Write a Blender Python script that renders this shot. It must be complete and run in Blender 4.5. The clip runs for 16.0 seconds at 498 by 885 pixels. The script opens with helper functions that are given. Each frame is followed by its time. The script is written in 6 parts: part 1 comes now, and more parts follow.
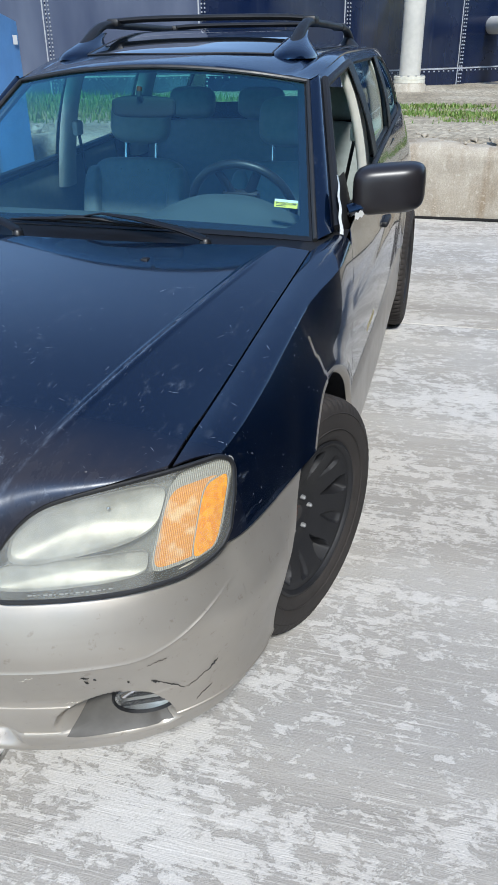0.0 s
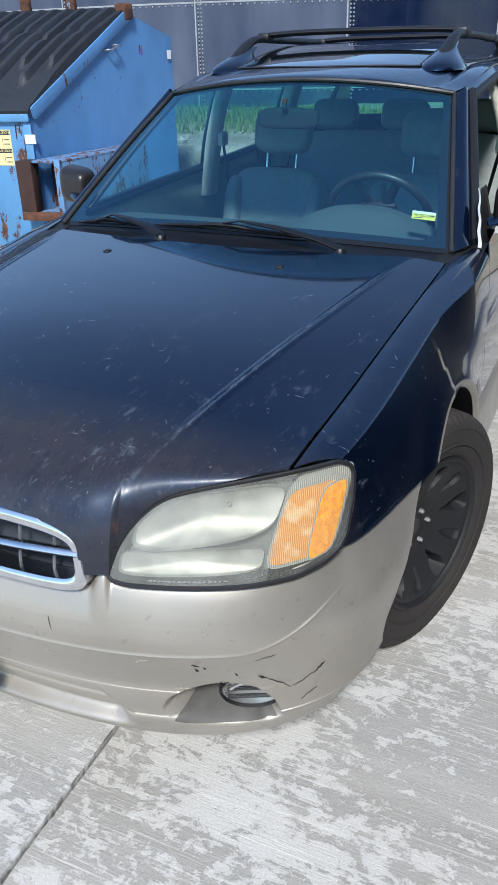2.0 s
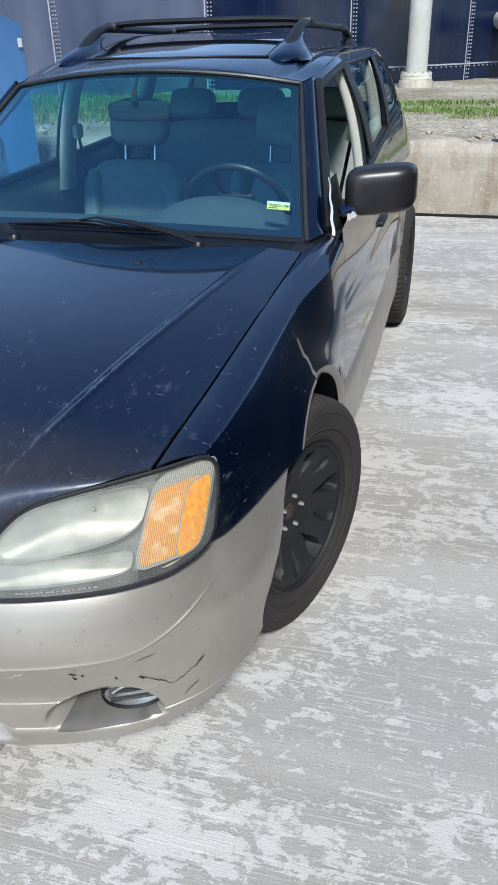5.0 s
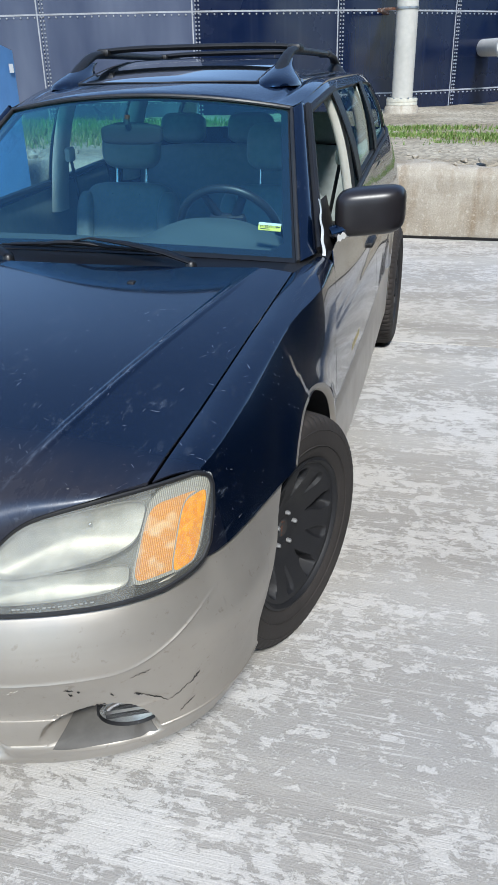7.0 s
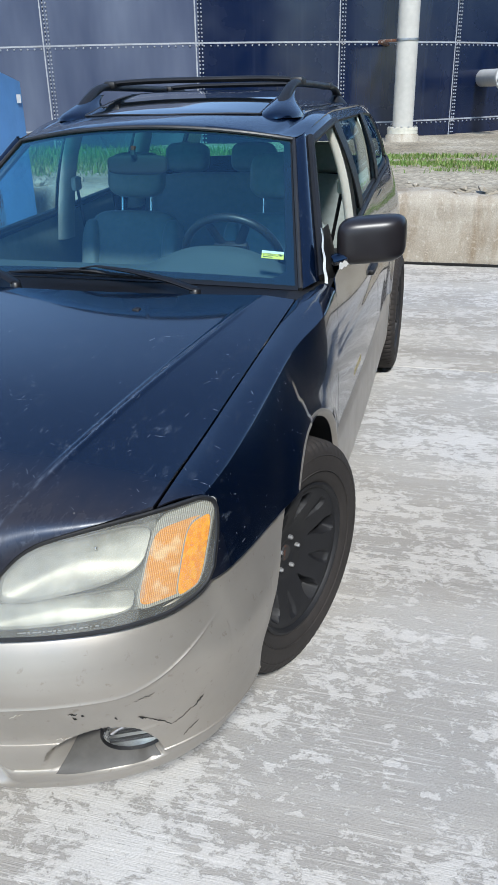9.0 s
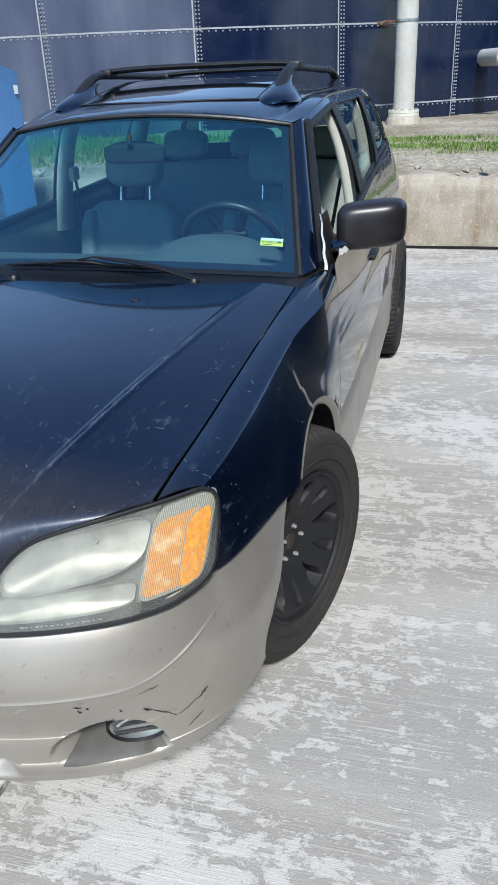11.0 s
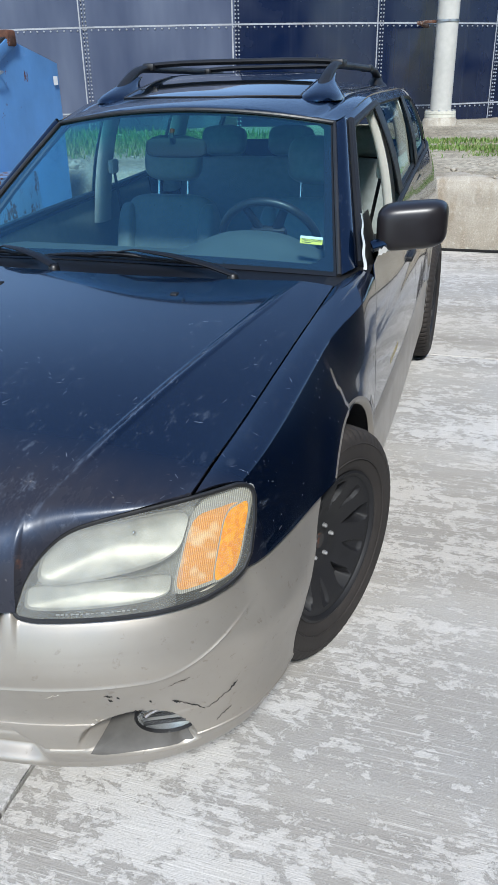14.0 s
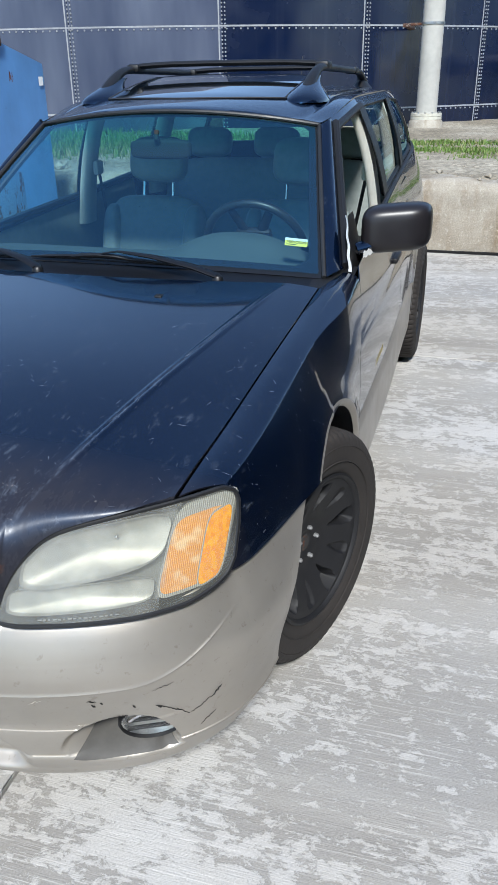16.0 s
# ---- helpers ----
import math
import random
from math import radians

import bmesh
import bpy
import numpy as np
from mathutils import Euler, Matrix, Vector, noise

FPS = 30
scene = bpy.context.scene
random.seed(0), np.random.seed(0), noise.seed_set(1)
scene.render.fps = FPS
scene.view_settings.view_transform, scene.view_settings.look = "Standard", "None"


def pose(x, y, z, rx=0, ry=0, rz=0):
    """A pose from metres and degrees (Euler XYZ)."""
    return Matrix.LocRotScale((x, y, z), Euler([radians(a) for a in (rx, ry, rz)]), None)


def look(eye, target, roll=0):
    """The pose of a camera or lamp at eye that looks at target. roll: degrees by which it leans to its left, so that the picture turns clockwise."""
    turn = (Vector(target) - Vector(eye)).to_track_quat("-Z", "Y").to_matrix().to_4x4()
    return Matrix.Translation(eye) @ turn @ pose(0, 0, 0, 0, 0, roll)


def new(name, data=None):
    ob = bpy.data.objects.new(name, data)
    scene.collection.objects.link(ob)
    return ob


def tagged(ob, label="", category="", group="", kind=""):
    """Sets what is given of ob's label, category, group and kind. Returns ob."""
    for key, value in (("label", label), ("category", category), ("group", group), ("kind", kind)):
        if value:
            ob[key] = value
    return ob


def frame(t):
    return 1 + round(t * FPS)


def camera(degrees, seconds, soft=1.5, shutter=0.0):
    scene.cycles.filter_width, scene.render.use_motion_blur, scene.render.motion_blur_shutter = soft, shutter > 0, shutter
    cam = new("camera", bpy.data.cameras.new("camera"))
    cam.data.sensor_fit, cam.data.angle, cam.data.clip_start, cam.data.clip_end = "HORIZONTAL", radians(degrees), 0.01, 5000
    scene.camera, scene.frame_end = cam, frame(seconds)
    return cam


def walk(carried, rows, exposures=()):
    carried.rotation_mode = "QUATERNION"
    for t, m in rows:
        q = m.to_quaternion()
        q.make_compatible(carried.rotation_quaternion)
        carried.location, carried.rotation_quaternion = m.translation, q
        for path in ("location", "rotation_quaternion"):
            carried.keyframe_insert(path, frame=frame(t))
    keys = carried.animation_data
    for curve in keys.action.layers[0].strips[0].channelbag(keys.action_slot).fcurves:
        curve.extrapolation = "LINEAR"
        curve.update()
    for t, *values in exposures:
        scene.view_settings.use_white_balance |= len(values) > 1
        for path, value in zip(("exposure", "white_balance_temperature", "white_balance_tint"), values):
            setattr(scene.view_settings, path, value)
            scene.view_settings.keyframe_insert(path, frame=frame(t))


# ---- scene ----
cam = camera(36.0, 16.0)
PATH = [
    (0, (1.113, -1.762, 1.502), (0.651, -0.057, 0.565), -0.7),
    (0.5, (1.125, -1.774, 1.505), (0.501, -0.101, 0.604), -1.6),
    (1, (1.128, -1.776, 1.504), (0.468, -0.119, 0.6), -1.9),
    (1.5, (1.124, -1.773, 1.501), (0.418, -0.137, 0.594), -1.5),
    (2, (1.118, -1.792, 1.504), (0.36, -0.18, 0.595), -1.4),
    (2.5, (1.11, -1.823, 1.507), (0.276, -0.25, 0.596), -1.1),
    (3, (1.098, -1.831, 1.51), (0.214, -0.287, 0.598), -1.4),
    (3.5, (1.118, -1.812, 1.504), (0.296, -0.234, 0.589), -2.1),
    (4, (1.126, -1.799, 1.498), (0.399, -0.182, 0.573), -2.1),
    (4.5, (1.143, -1.783, 1.495), (0.511, -0.137, 0.551), -2.4),
    (5, (1.172, -1.77, 1.52), (0.681, -0.075, 0.578), -1.5),
    (5.2, (1.172, -1.768, 1.515), (0.737, -0.046, 0.596), -0.8),
    (7.3, (1.166, -1.796, 1.519), (0.694, -0.064, 0.637), -1.3),
    (7.5, (1.166, -1.798, 1.52), (0.712, -0.054, 0.654), -1.1),
    (7.7, (1.154, -1.788, 1.514), (0.692, -0.044, 0.651), -0.9),
    (8, (1.164, -1.796, 1.523), (0.688, -0.056, 0.659), -1.1),
    (8.2, (1.163, -1.804, 1.525), (0.681, -0.052, 0.689), -1.0),
    (10.3, (1.179, -1.812, 1.538), (0.689, -0.063, 0.7), -2.3),
    (10.5, (1.176, -1.806, 1.533), (0.658, -0.062, 0.702), -2.5),
    (11, (1.178, -1.796, 1.529), (0.684, -0.062, 0.664), -2.6),
    (11.5, (1.174, -1.794, 1.53), (0.681, -0.062, 0.659), -2.3),
    (12, (1.168, -1.799, 1.528), (0.676, -0.069, 0.653), -2.0),
    (12.5, (1.153, -1.798, 1.525), (0.613, -0.089, 0.636), -1.4),
    (13, (1.145, -1.8, 1.527), (0.594, -0.103, 0.624), -1.2),
    (13.5, (1.144, -1.805, 1.526), (0.591, -0.098, 0.642), -1.2),
    (14, (1.145, -1.808, 1.53), (0.599, -0.092, 0.66), -1.2),
    (14.5, (1.144, -1.803, 1.525), (0.573, -0.087, 0.671), -1.1),
    (15, (1.152, -1.807, 1.535), (0.643, -0.063, 0.699), -1.0),
    (15.5, (1.153, -1.803, 1.53), (0.628, -0.076, 0.669), -1.1),
    (16, (1.151, -1.799, 1.531), (0.635, -0.073, 0.663), -0.9),
]
walk(cam, [(t, look(eye, target, roll)) for t, eye, target, roll in PATH])

# ---- light ----
SUN_EL, SUN_AZ = 46.0, -19.0          # degrees; the sun stands high before the car
sun_dir = Vector((-math.sin(radians(SUN_AZ)) * math.cos(radians(SUN_EL)), -math.cos(radians(SUN_AZ)) * math.cos(radians(SUN_EL)), math.sin(radians(SUN_EL))))
world = bpy.data.worlds.new("sky")
scene.world = world
world.use_nodes = True
wn, wl = world.node_tree.nodes, world.node_tree.links
sky = wn.new("ShaderNodeTexSky")
sky.sky_type, sky.sun_disc = "NISHITA", False
sky.sun_elevation, sky.sun_rotation = radians(SUN_EL), radians(180 + SUN_AZ)
sky.air_density, sky.dust_density, sky.ozone_density = 1.0, 0.08, 3.5
wn["Background"].inputs["Strength"].default_value = 0.15
wl.new(sky.outputs[0], wn["Background"].inputs["Color"])
sun = new("sun", bpy.data.lights.new("sun", "SUN"))
sun.data.energy, sun.data.angle, sun.data.color = 4.0, radians(9), (0.945, 0.955, 0.935)
sun.matrix_world = look(sun_dir * 30, (0, 0, 0))
scene.view_settings.exposure = 0.53


# ---- material helpers ----
def mat(name, color, rough=0.5, metal=0.0, coat=0.0, coat_rough=0.03, spec=0.5):
    m = bpy.data.materials.new(name)
    m.use_nodes = True
    b = m.node_tree.nodes["Principled BSDF"]
    b.inputs["Base Color"].default_value = (*color, 1)
    b.inputs["Roughness"].default_value = rough
    b.inputs["Metallic"].default_value = metal
    b.inputs["Coat Weight"].default_value = coat
    b.inputs["Coat Roughness"].default_value = coat_rough
    b.inputs["Specular IOR Level"].default_value = spec
    return m


class Net:
    """A short hand for the nodes of one material."""

    def __init__(self, m):
        self.t = m.node_tree
        self.b = self.t.nodes["Principled BSDF"]

    def node(self, kind, **values):
        n = self.t.nodes.new(kind)
        for k, v in values.items():
            n.inputs[k].default_value = v
        return n

    def link(self, a, b):
        self.t.links.new(a, b)

    def coords(self, scale=(1, 1, 1), rot=(0, 0, 0), kind="Object"):
        c, m = self.node("ShaderNodeTexCoord"), self.node("ShaderNodeMapping")
        m.inputs["Scale"].default_value = scale
        m.inputs["Rotation"].default_value = [radians(a) for a in rot]
        self.link(c.outputs[kind], m.inputs["Vector"])
        return m.outputs[0]

    def noise(self, scale, detail=4, rough=0.55, vec=None, dist=0.0):
        n = self.node("ShaderNodeTexNoise", Scale=scale, Detail=detail, Roughness=rough, Distortion=dist)
        self.link(vec if vec is not None else self.coords(), n.inputs["Vector"])
        return n.outputs["Fac"]

    def ramp(self, fac, *stops):
        r = self.node("ShaderNodeValToRGB")
        e = r.color_ramp.elements
        while len(e) < len(stops):
            e.new(0.5)
        for el, (p, c) in zip(e, stops):
            el.position = p
            el.color = (*c, 1) if isinstance(c, tuple) else (c, c, c, 1)
        self.link(fac, r.inputs["Fac"])
        return r.outputs["Color"]

    def mix(self, fac, a, b, how="MIX"):
        m = self.node("ShaderNodeMix")
        m.data_type, m.blend_type = "RGBA", how
        for sock, v in ((m.inputs[0], fac), (m.inputs[6], a), (m.inputs[7], b)):
            if isinstance(v, (int, float)):
                sock.default_value = v if sock == m.inputs[0] else (v, v, v, 1)
            elif isinstance(v, tuple):
                sock.default_value = (*v, 1)
            else:
                self.link(v, sock)
        return m.outputs[2]

    def math(self, how, a, b=0.0):
        m = self.node("ShaderNodeMath")
        m.operation = how
        for sock, v in ((m.inputs[0], a), (m.inputs[1], b)):
            if isinstance(v, (int, float)):
                sock.default_value = v
            else:
                self.link(v, sock)
        return m.outputs[0]

    def bump(self, height, strength=0.3, distance=0.01):
        n = self.node("ShaderNodeBump", Strength=strength, Distance=distance)
        self.link(height, n.inputs["Height"])
        self.link(n.outputs[0], self.b.inputs["Normal"])

    def color(self, c):
        self.link(c, self.b.inputs["Base Color"])

    def rough(self, c):
        self.link(c, self.b.inputs["Roughness"])


def grained(name, color, rough=0.5, metal=0.0, amount=0.25, scale=30.0, bump=0.15, **more):
    """A surface with two scales of variation."""
    m = mat(name, color, rough, metal, **more)
    n = Net(m)
    v = n.mix(0.5, n.noise(scale, 5), n.noise(scale * 0.12, 3))
    lo, hi = tuple(c * (1 - amount) for c in color), tuple(min(1, c * (1 + amount)) for c in color)
    n.color(n.ramp(v, (0.3, lo), (0.7, hi)))
    n.rough(n.ramp(v, (0.3, max(0.0, rough - 0.08)), (0.7, min(1.0, rough + 0.1))))
    if bump:
        n.bump(n.noise(scale * 4, 3), bump, 0.002)
    return m


# ---- materials ----
def concrete_mat():
    m = mat("broomed_concrete", (0.4, 0.4, 0.4), 0.85)
    n = Net(m)
    fine = n.coords((2.0, 70.0, 1.0))
    worn = n.math("ADD", n.math("MULTIPLY", n.noise(15.0, 11, 0.80, n.coords((1.0, 1.35, 1.0)), 0.35), 0.62), n.math("MULTIPLY", n.noise(1.9, 4, 0.6, n.coords((0.7, 1.5, 1.0))), 0.40))
    worn = n.math("ADD", worn, n.math("MULTIPLY", n.math("SUBTRACT", n.noise(3.0, 4, 0.6, n.coords((0.7, 26.0, 1.0))), 0.5), 0.16))
    skin = n.ramp(worn, (0.513, 0.0), (0.530, 1.0))
    base = n.mix(n.ramp(n.noise(1.0, 4, 0.6, n.coords((0.08, 1.9, 1))), (0.44, 0.0), (0.56, 1.0)), (0.350, 0.336, 0.316), (0.430, 0.414, 0.390))
    grit = n.ramp(n.noise(210, 2), (0.3, 0.78), (0.7, 1.10))
    lines = n.ramp(n.noise(4, 3, 0.6, fine), (0.36, 0.90), (0.60, 1.03))
    col = n.mix(n.math("MULTIPLY", skin, 0.66), base, (0.645, 0.63, 0.61))
    white = n.ramp(n.noise(3.0, 6, 0.7, n.coords((0.9, 42.0, 1.0))), (0.555, 0.0), (0.63, 0.55))
    col = n.mix(n.math("MULTIPLY", white, n.ramp(n.noise(4.0, 3), (0.36, 0.0), (0.54, 1.0))), col, (0.72, 0.705, 0.68))
    col = n.mix(0.65, col, lines, "MULTIPLY")
    col = n.mix(0.6, col, grit, "MULTIPLY")
    pits = n.ramp(n.noise(30, 5, 0.78), (0.25, 0.45), (0.32, 1.0))
    col = n.mix(0.7, col, pits, "MULTIPLY")
    stain = n.ramp(n.noise(0.55, 4, 0.6, n.coords((1, 1, 1), (0, 0, 30))), (0.42, (0.90, 0.86, 0.80)), (0.60, (1, 1, 1)))
    n.color(n.mix(0.8, col, stain, "MULTIPLY"))
    h = n.math("ADD", n.math("MULTIPLY", n.noise(5, 3, 0.6, fine), 0.55), n.math("MULTIPLY", skin, 0.8))
    h = n.math("ADD", h, n.math("MULTIPLY", n.noise(120, 3), 0.5))
    n.bump(h, 0.45, 0.006)
    return m


def cast_mat():
    """Old cast concrete of the retaining wall, with runs and rusty stains."""
    m = mat("cast_concrete", (0.4, 0.38, 0.33), 0.9)
    n = Net(m)
    runs = n.noise(3.0, 6, 0.6, n.coords((2.2, 2.2, 0.45)), 0.3)
    big = n.noise(1.6, 5, 0.6)
    col = n.mix(n.ramp(big, (0.35, 0.0), (0.65, 1.0)), (0.29, 0.25, 0.195), (0.46, 0.42, 0.35))
    col = n.mix(n.ramp(runs, (0.50, 0.0), (0.70, 0.55)), col, (0.19, 0.125, 0.062))
    col = n.mix(n.ramp(n.noise(22, 5, 0.7), (0.55, 0.0), (0.66, 0.5)), col, (0.54, 0.50, 0.43))
    n.color(n.mix(0.5, col, n.ramp(n.noise(90, 3), (0.3, 0.6), (0.7, 1.15)), "MULTIPLY"))
    n.bump(n.math("ADD", n.noise(60, 5, 0.7), n.noise(7, 4)), 0.5, 0.012)
    return m


def soil_mat():
    m = mat("gravel_soil", (0.3, 0.27, 0.22), 0.95)
    n = Net(m)
    col = n.mix(n.ramp(n.noise(0.8, 5, 0.6), (0.35, 0.0), (0.65, 1.0)), (0.25, 0.205, 0.14), (0.46, 0.41, 0.32))
    vor = n.node("ShaderNodeTexVoronoi", Scale=24.0)
    n.link(n.coords(), vor.inputs["Vector"])
    col = n.mix(0.8, col, n.ramp(vor.outputs["Color"], (0.2, 0.5), (0.9, 1.2)), "MULTIPLY")
    n.color(n.mix(0.4, col, n.ramp(n.noise(60, 4), (0.3, 0.6), (0.7, 1.2)), "MULTIPLY"))
    n.bump(vor.outputs["Distance"], 0.8, 0.02)
    return m


def paint_mat():
    """Dark blue car paint, sun-worn, with hair scratches and a thin film of dust."""
    m = mat("navy_paint", (0.003, 0.008, 0.024), 0.26, 0.0, 0.85, 0.04, 0.30)
    n = Net(m)
    n.b.inputs["Coat IOR"].default_value = 1.65
    n.b.inputs["Specular Tint"].default_value = (0.10, 0.42, 1.0, 1)
    marks = None
    wander = n.noise(9.0, 3, 0.6)

    def bent(vec):
        """Lets the scratches curve."""
        add = n.node("ShaderNodeVectorMath")
        add.operation = "ADD"
        n.link(vec, add.inputs[0])
        n.link(n.math("MULTIPLY", wander, 0.03), add.inputs[1])
        return add.outputs[0]

    for rot, sc in ((25, 70.0), (-40, 85.0), (80, 64.0), (5, 98.0), (-12, 118.0), (55, 104.0), (-70, 90.0), (40, 133.0)):
        v = n.node("ShaderNodeTexVoronoi", Scale=sc, Randomness=1.0)
        v.feature = "F1"
        turn = n.node("ShaderNodeMapping")
        turn.inputs["Scale"].default_value = (1.0, 0.06, 0.25)
        n.link(bent(n.coords((1.0, 1.0, 1.0), (0, 0, rot))), turn.inputs["Vector"])
        n.link(turn.outputs["Vector"], v.inputs["Vector"])
        one = n.math("LESS_THAN", v.outputs["Distance"], 0.050)
        marks = one if marks is None else n.math("MAXIMUM", marks, one)
    sep = n.node("ShaderNodeSeparateXYZ")
    n.link(n.coords(), sep.inputs[0])
    forward = n.math("MULTIPLY", sep.outputs["Y"], -1.0)
    zone = n.math("MULTIPLY", n.ramp(n.noise(6.5, 5, 0.65), (0.38, 0.0), (0.54, 1.0)), n.ramp(n.math("ADD", forward, 0.5), (0.05, 0.25), (0.6, 1.0)))
    marks = n.math("MULTIPLY", n.math("MULTIPLY", marks, zone), n.ramp(n.noise(38, 2), (0.30, 0.0), (0.52, 1.0)))
    haze = n.ramp(n.noise(7.0, 6, 0.7), (0.45, 0.0), (0.8, 1.0))
    dust = n.math("MULTIPLY", haze, n.ramp(n.noise(1.7, 3), (0.4, 0.0), (0.7, 1.0)))
    smear = n.ramp(n.noise(38.0, 8, 0.78, bent(n.coords((1.0, 0.35, 1.0), (0, 0, 18)))), (0.56, 0.0), (0.72, 1.0))
    smear = n.math("MULTIPLY", smear, n.math("MULTIPLY", n.ramp(n.noise(3.1, 3), (0.40, 0.0), (0.58, 1.0)), n.ramp(forward, (0.0, 0.35), (0.5, 1.0))))
    # paint rubbed along the crease of the bonnet
    along = n.math("ADD", 0.42, n.math("MULTIPLY", n.math("ADD", sep.outputs["Y"], 0.775), 0.164))
    off = n.math("ABSOLUTE", n.math("SUBTRACT", n.math("ABSOLUTE", sep.outputs["X"]), n.math("SUBTRACT", along, 0.005)))
    rub = n.math("MULTIPLY", n.ramp(off, (0.001, 1.0), (0.0075, 0.0)), n.ramp(n.noise(70, 4, 0.7, n.coords((1.0, 0.25, 1.0))), (0.40, 0.0), (0.62, 1.0)))
    rub = n.math("MULTIPLY", rub, n.ramp(n.math("ADD", forward, 0.5), (0.16, 0.0), (0.45, 1.0)))
    rub = n.math("MULTIPLY", rub, n.ramp(sep.outputs["Z"], (0.80, 0.0), (0.83, 1.0)))
    nose_dirt = n.math("MULTIPLY", n.ramp(forward, (0.57, 0.0), (0.73, 1.0)), n.ramp(n.noise(16, 6, 0.75, n.coords((1.0, 0.35, 0.6))), (0.25, 0.35), (0.75, 1.0)))
    col = n.mix(n.math("MULTIPLY", dust, 0.05), (0.0005, 0.0026, 0.0098), (0.10, 0.11, 0.13))
    col = n.mix(n.math("MULTIPLY", smear, 0.44), col, (0.20, 0.24, 0.30))
    col = n.mix(n.math("MULTIPLY", nose_dirt, 0.24), col, (0.16, 0.135, 0.115))
    chips = n.ramp(n.noise(85, 3, 0.7), (0.68, 0.0), (0.72, 1.0))
    col = n.mix(n.math("MULTIPLY", n.math("MULTIPLY", chips, nose_dirt), 0.8), col, (0.34, 0.31, 0.28))
    col = n.mix(n.math("MULTIPLY", rub, 0.22), col, (0.30, 0.36, 0.46))
    col = n.mix(n.math("MULTIPLY", marks, 0.40), col, (0.36, 0.40, 0.46))
    # one chip rusted through beside the lamp
    far = n.node("ShaderNodeVectorMath")
    far.operation = "DISTANCE"
    n.link(n.coords((1.0, 0.6, 0.5)), far.inputs[0])
    far.inputs[1].default_value = (0.396, -0.500, 0.370)
    spot = n.ramp(n.math("ADD", far.outputs["Value"], n.math("MULTIPLY", n.noise(90, 5, 0.7), 0.022)), (0.0185, 1.0), (0.0205, 0.0))
    n.color(n.mix(spot, col, n.ramp(n.noise(120, 3), (0.4, (0.09, 0.032, 0.014)), (0.6, (0.24, 0.12, 0.07)))))
    n.link(n.math("SUBTRACT", 0.85, n.math("MULTIPLY", n.math("MAXIMUM", nose_dirt, spot), 0.83)), n.b.inputs["Coat Weight"])
    worn = n.math("ADD", dust, n.math("ADD", n.math("MULTIPLY", nose_dirt, 3.2), n.math("MULTIPLY", smear, 0.5)))
    n.link(n.math("ADD", n.math("MULTIPLY", marks, 0.3), n.math("ADD", 0.035, n.math("MULTIPLY", worn, 0.11))), n.b.inputs["Coat Roughness"])
    n.link(n.math("ADD", 0.26, n.math("MULTIPLY", nose_dirt, 0.40)), n.b.inputs["Roughness"])
    return m


def clad_mat():
    m = mat("silver_beige_paint", (0.40, 0.37, 0.32), 0.42, 0.58, 0.18, 0.25)
    n = Net(m)
    grime = n.ramp(n.noise(2.5, 5, 0.6), (0.35, 0.0), (0.7, 1.0))
    col = n.mix(grime, (0.360, 0.328, 0.285), (0.425, 0.390, 0.344))
    n.color(n.mix(n.ramp(n.noise(48, 4, 0.7), (0.62, 0.0), (0.70, 0.5)), col, (0.24, 0.21, 0.17)))
    n.rough(n.ramp(n.noise(9, 4), (0.3, 0.33), (0.7, 0.45)))
    n.bump(n.noise(350, 2), 0.05, 0.001)
    return m


def glass_mat(name, tint, gloss=1.0, band=None, mirror=(0.42, 0.80, 1.0)):
    """A thin pane: it lets light through in its tint and mirrors by the angle."""
    m = bpy.data.materials.new(name)
    m.use_nodes = True
    t = m.node_tree
    t.nodes.remove(t.nodes["Principled BSDF"])
    out = t.nodes["Material Output"]
    clear, shine, mixer, face, power, share = (t.nodes.new(k) for k in ("ShaderNodeBsdfTransparent", "ShaderNodeBsdfGlossy", "ShaderNodeMixShader", "ShaderNodeLayerWeight", "ShaderNodeMath", "ShaderNodeMapRange"))
    clear.inputs["Color"].default_value = (*tint, 1)
    shine.inputs["Roughness"].default_value = 0.02
    shine.inputs["Color"].default_value = (*mirror, 1)
    face.inputs["Blend"].default_value = 0.5
    power.operation = "POWER"
    power.inputs[1].default_value = 4.0
    share.inputs["To Min"].default_value, share.inputs["To Max"].default_value = gloss, 1.0
    t.links.new(face.outputs["Facing"], power.inputs[0])
    t.links.new(power.outputs[0], share.inputs["Value"])
    if band:
        z0, z1, colour = band
        c, sep, mr, mx = (t.nodes.new(k) for k in ("ShaderNodeTexCoord", "ShaderNodeSeparateXYZ", "ShaderNodeMapRange", "ShaderNodeMix"))
        mx.data_type = "RGBA"
        mr.inputs["From Min"].default_value, mr.inputs["From Max"].default_value = z0, z1
        t.links.new(c.outputs["Object"], sep.inputs[0])
        t.links.new(sep.outputs["Z"], mr.inputs["Value"])
        t.links.new(mr.outputs[0], mx.inputs[0])
        mx.inputs[6].default_value, mx.inputs[7].default_value = (*tint, 1), (*colour, 1)
        t.links.new(mx.outputs[2], clear.inputs["Color"])
    t.links.new(share.outputs[0], mixer.inputs[0])
    t.links.new(clear.outputs[0], mixer.inputs[1])
    t.links.new(shine.outputs[0], mixer.inputs[2])
    t.links.new(mixer.outputs[0], out.inputs["Surface"])
    return m


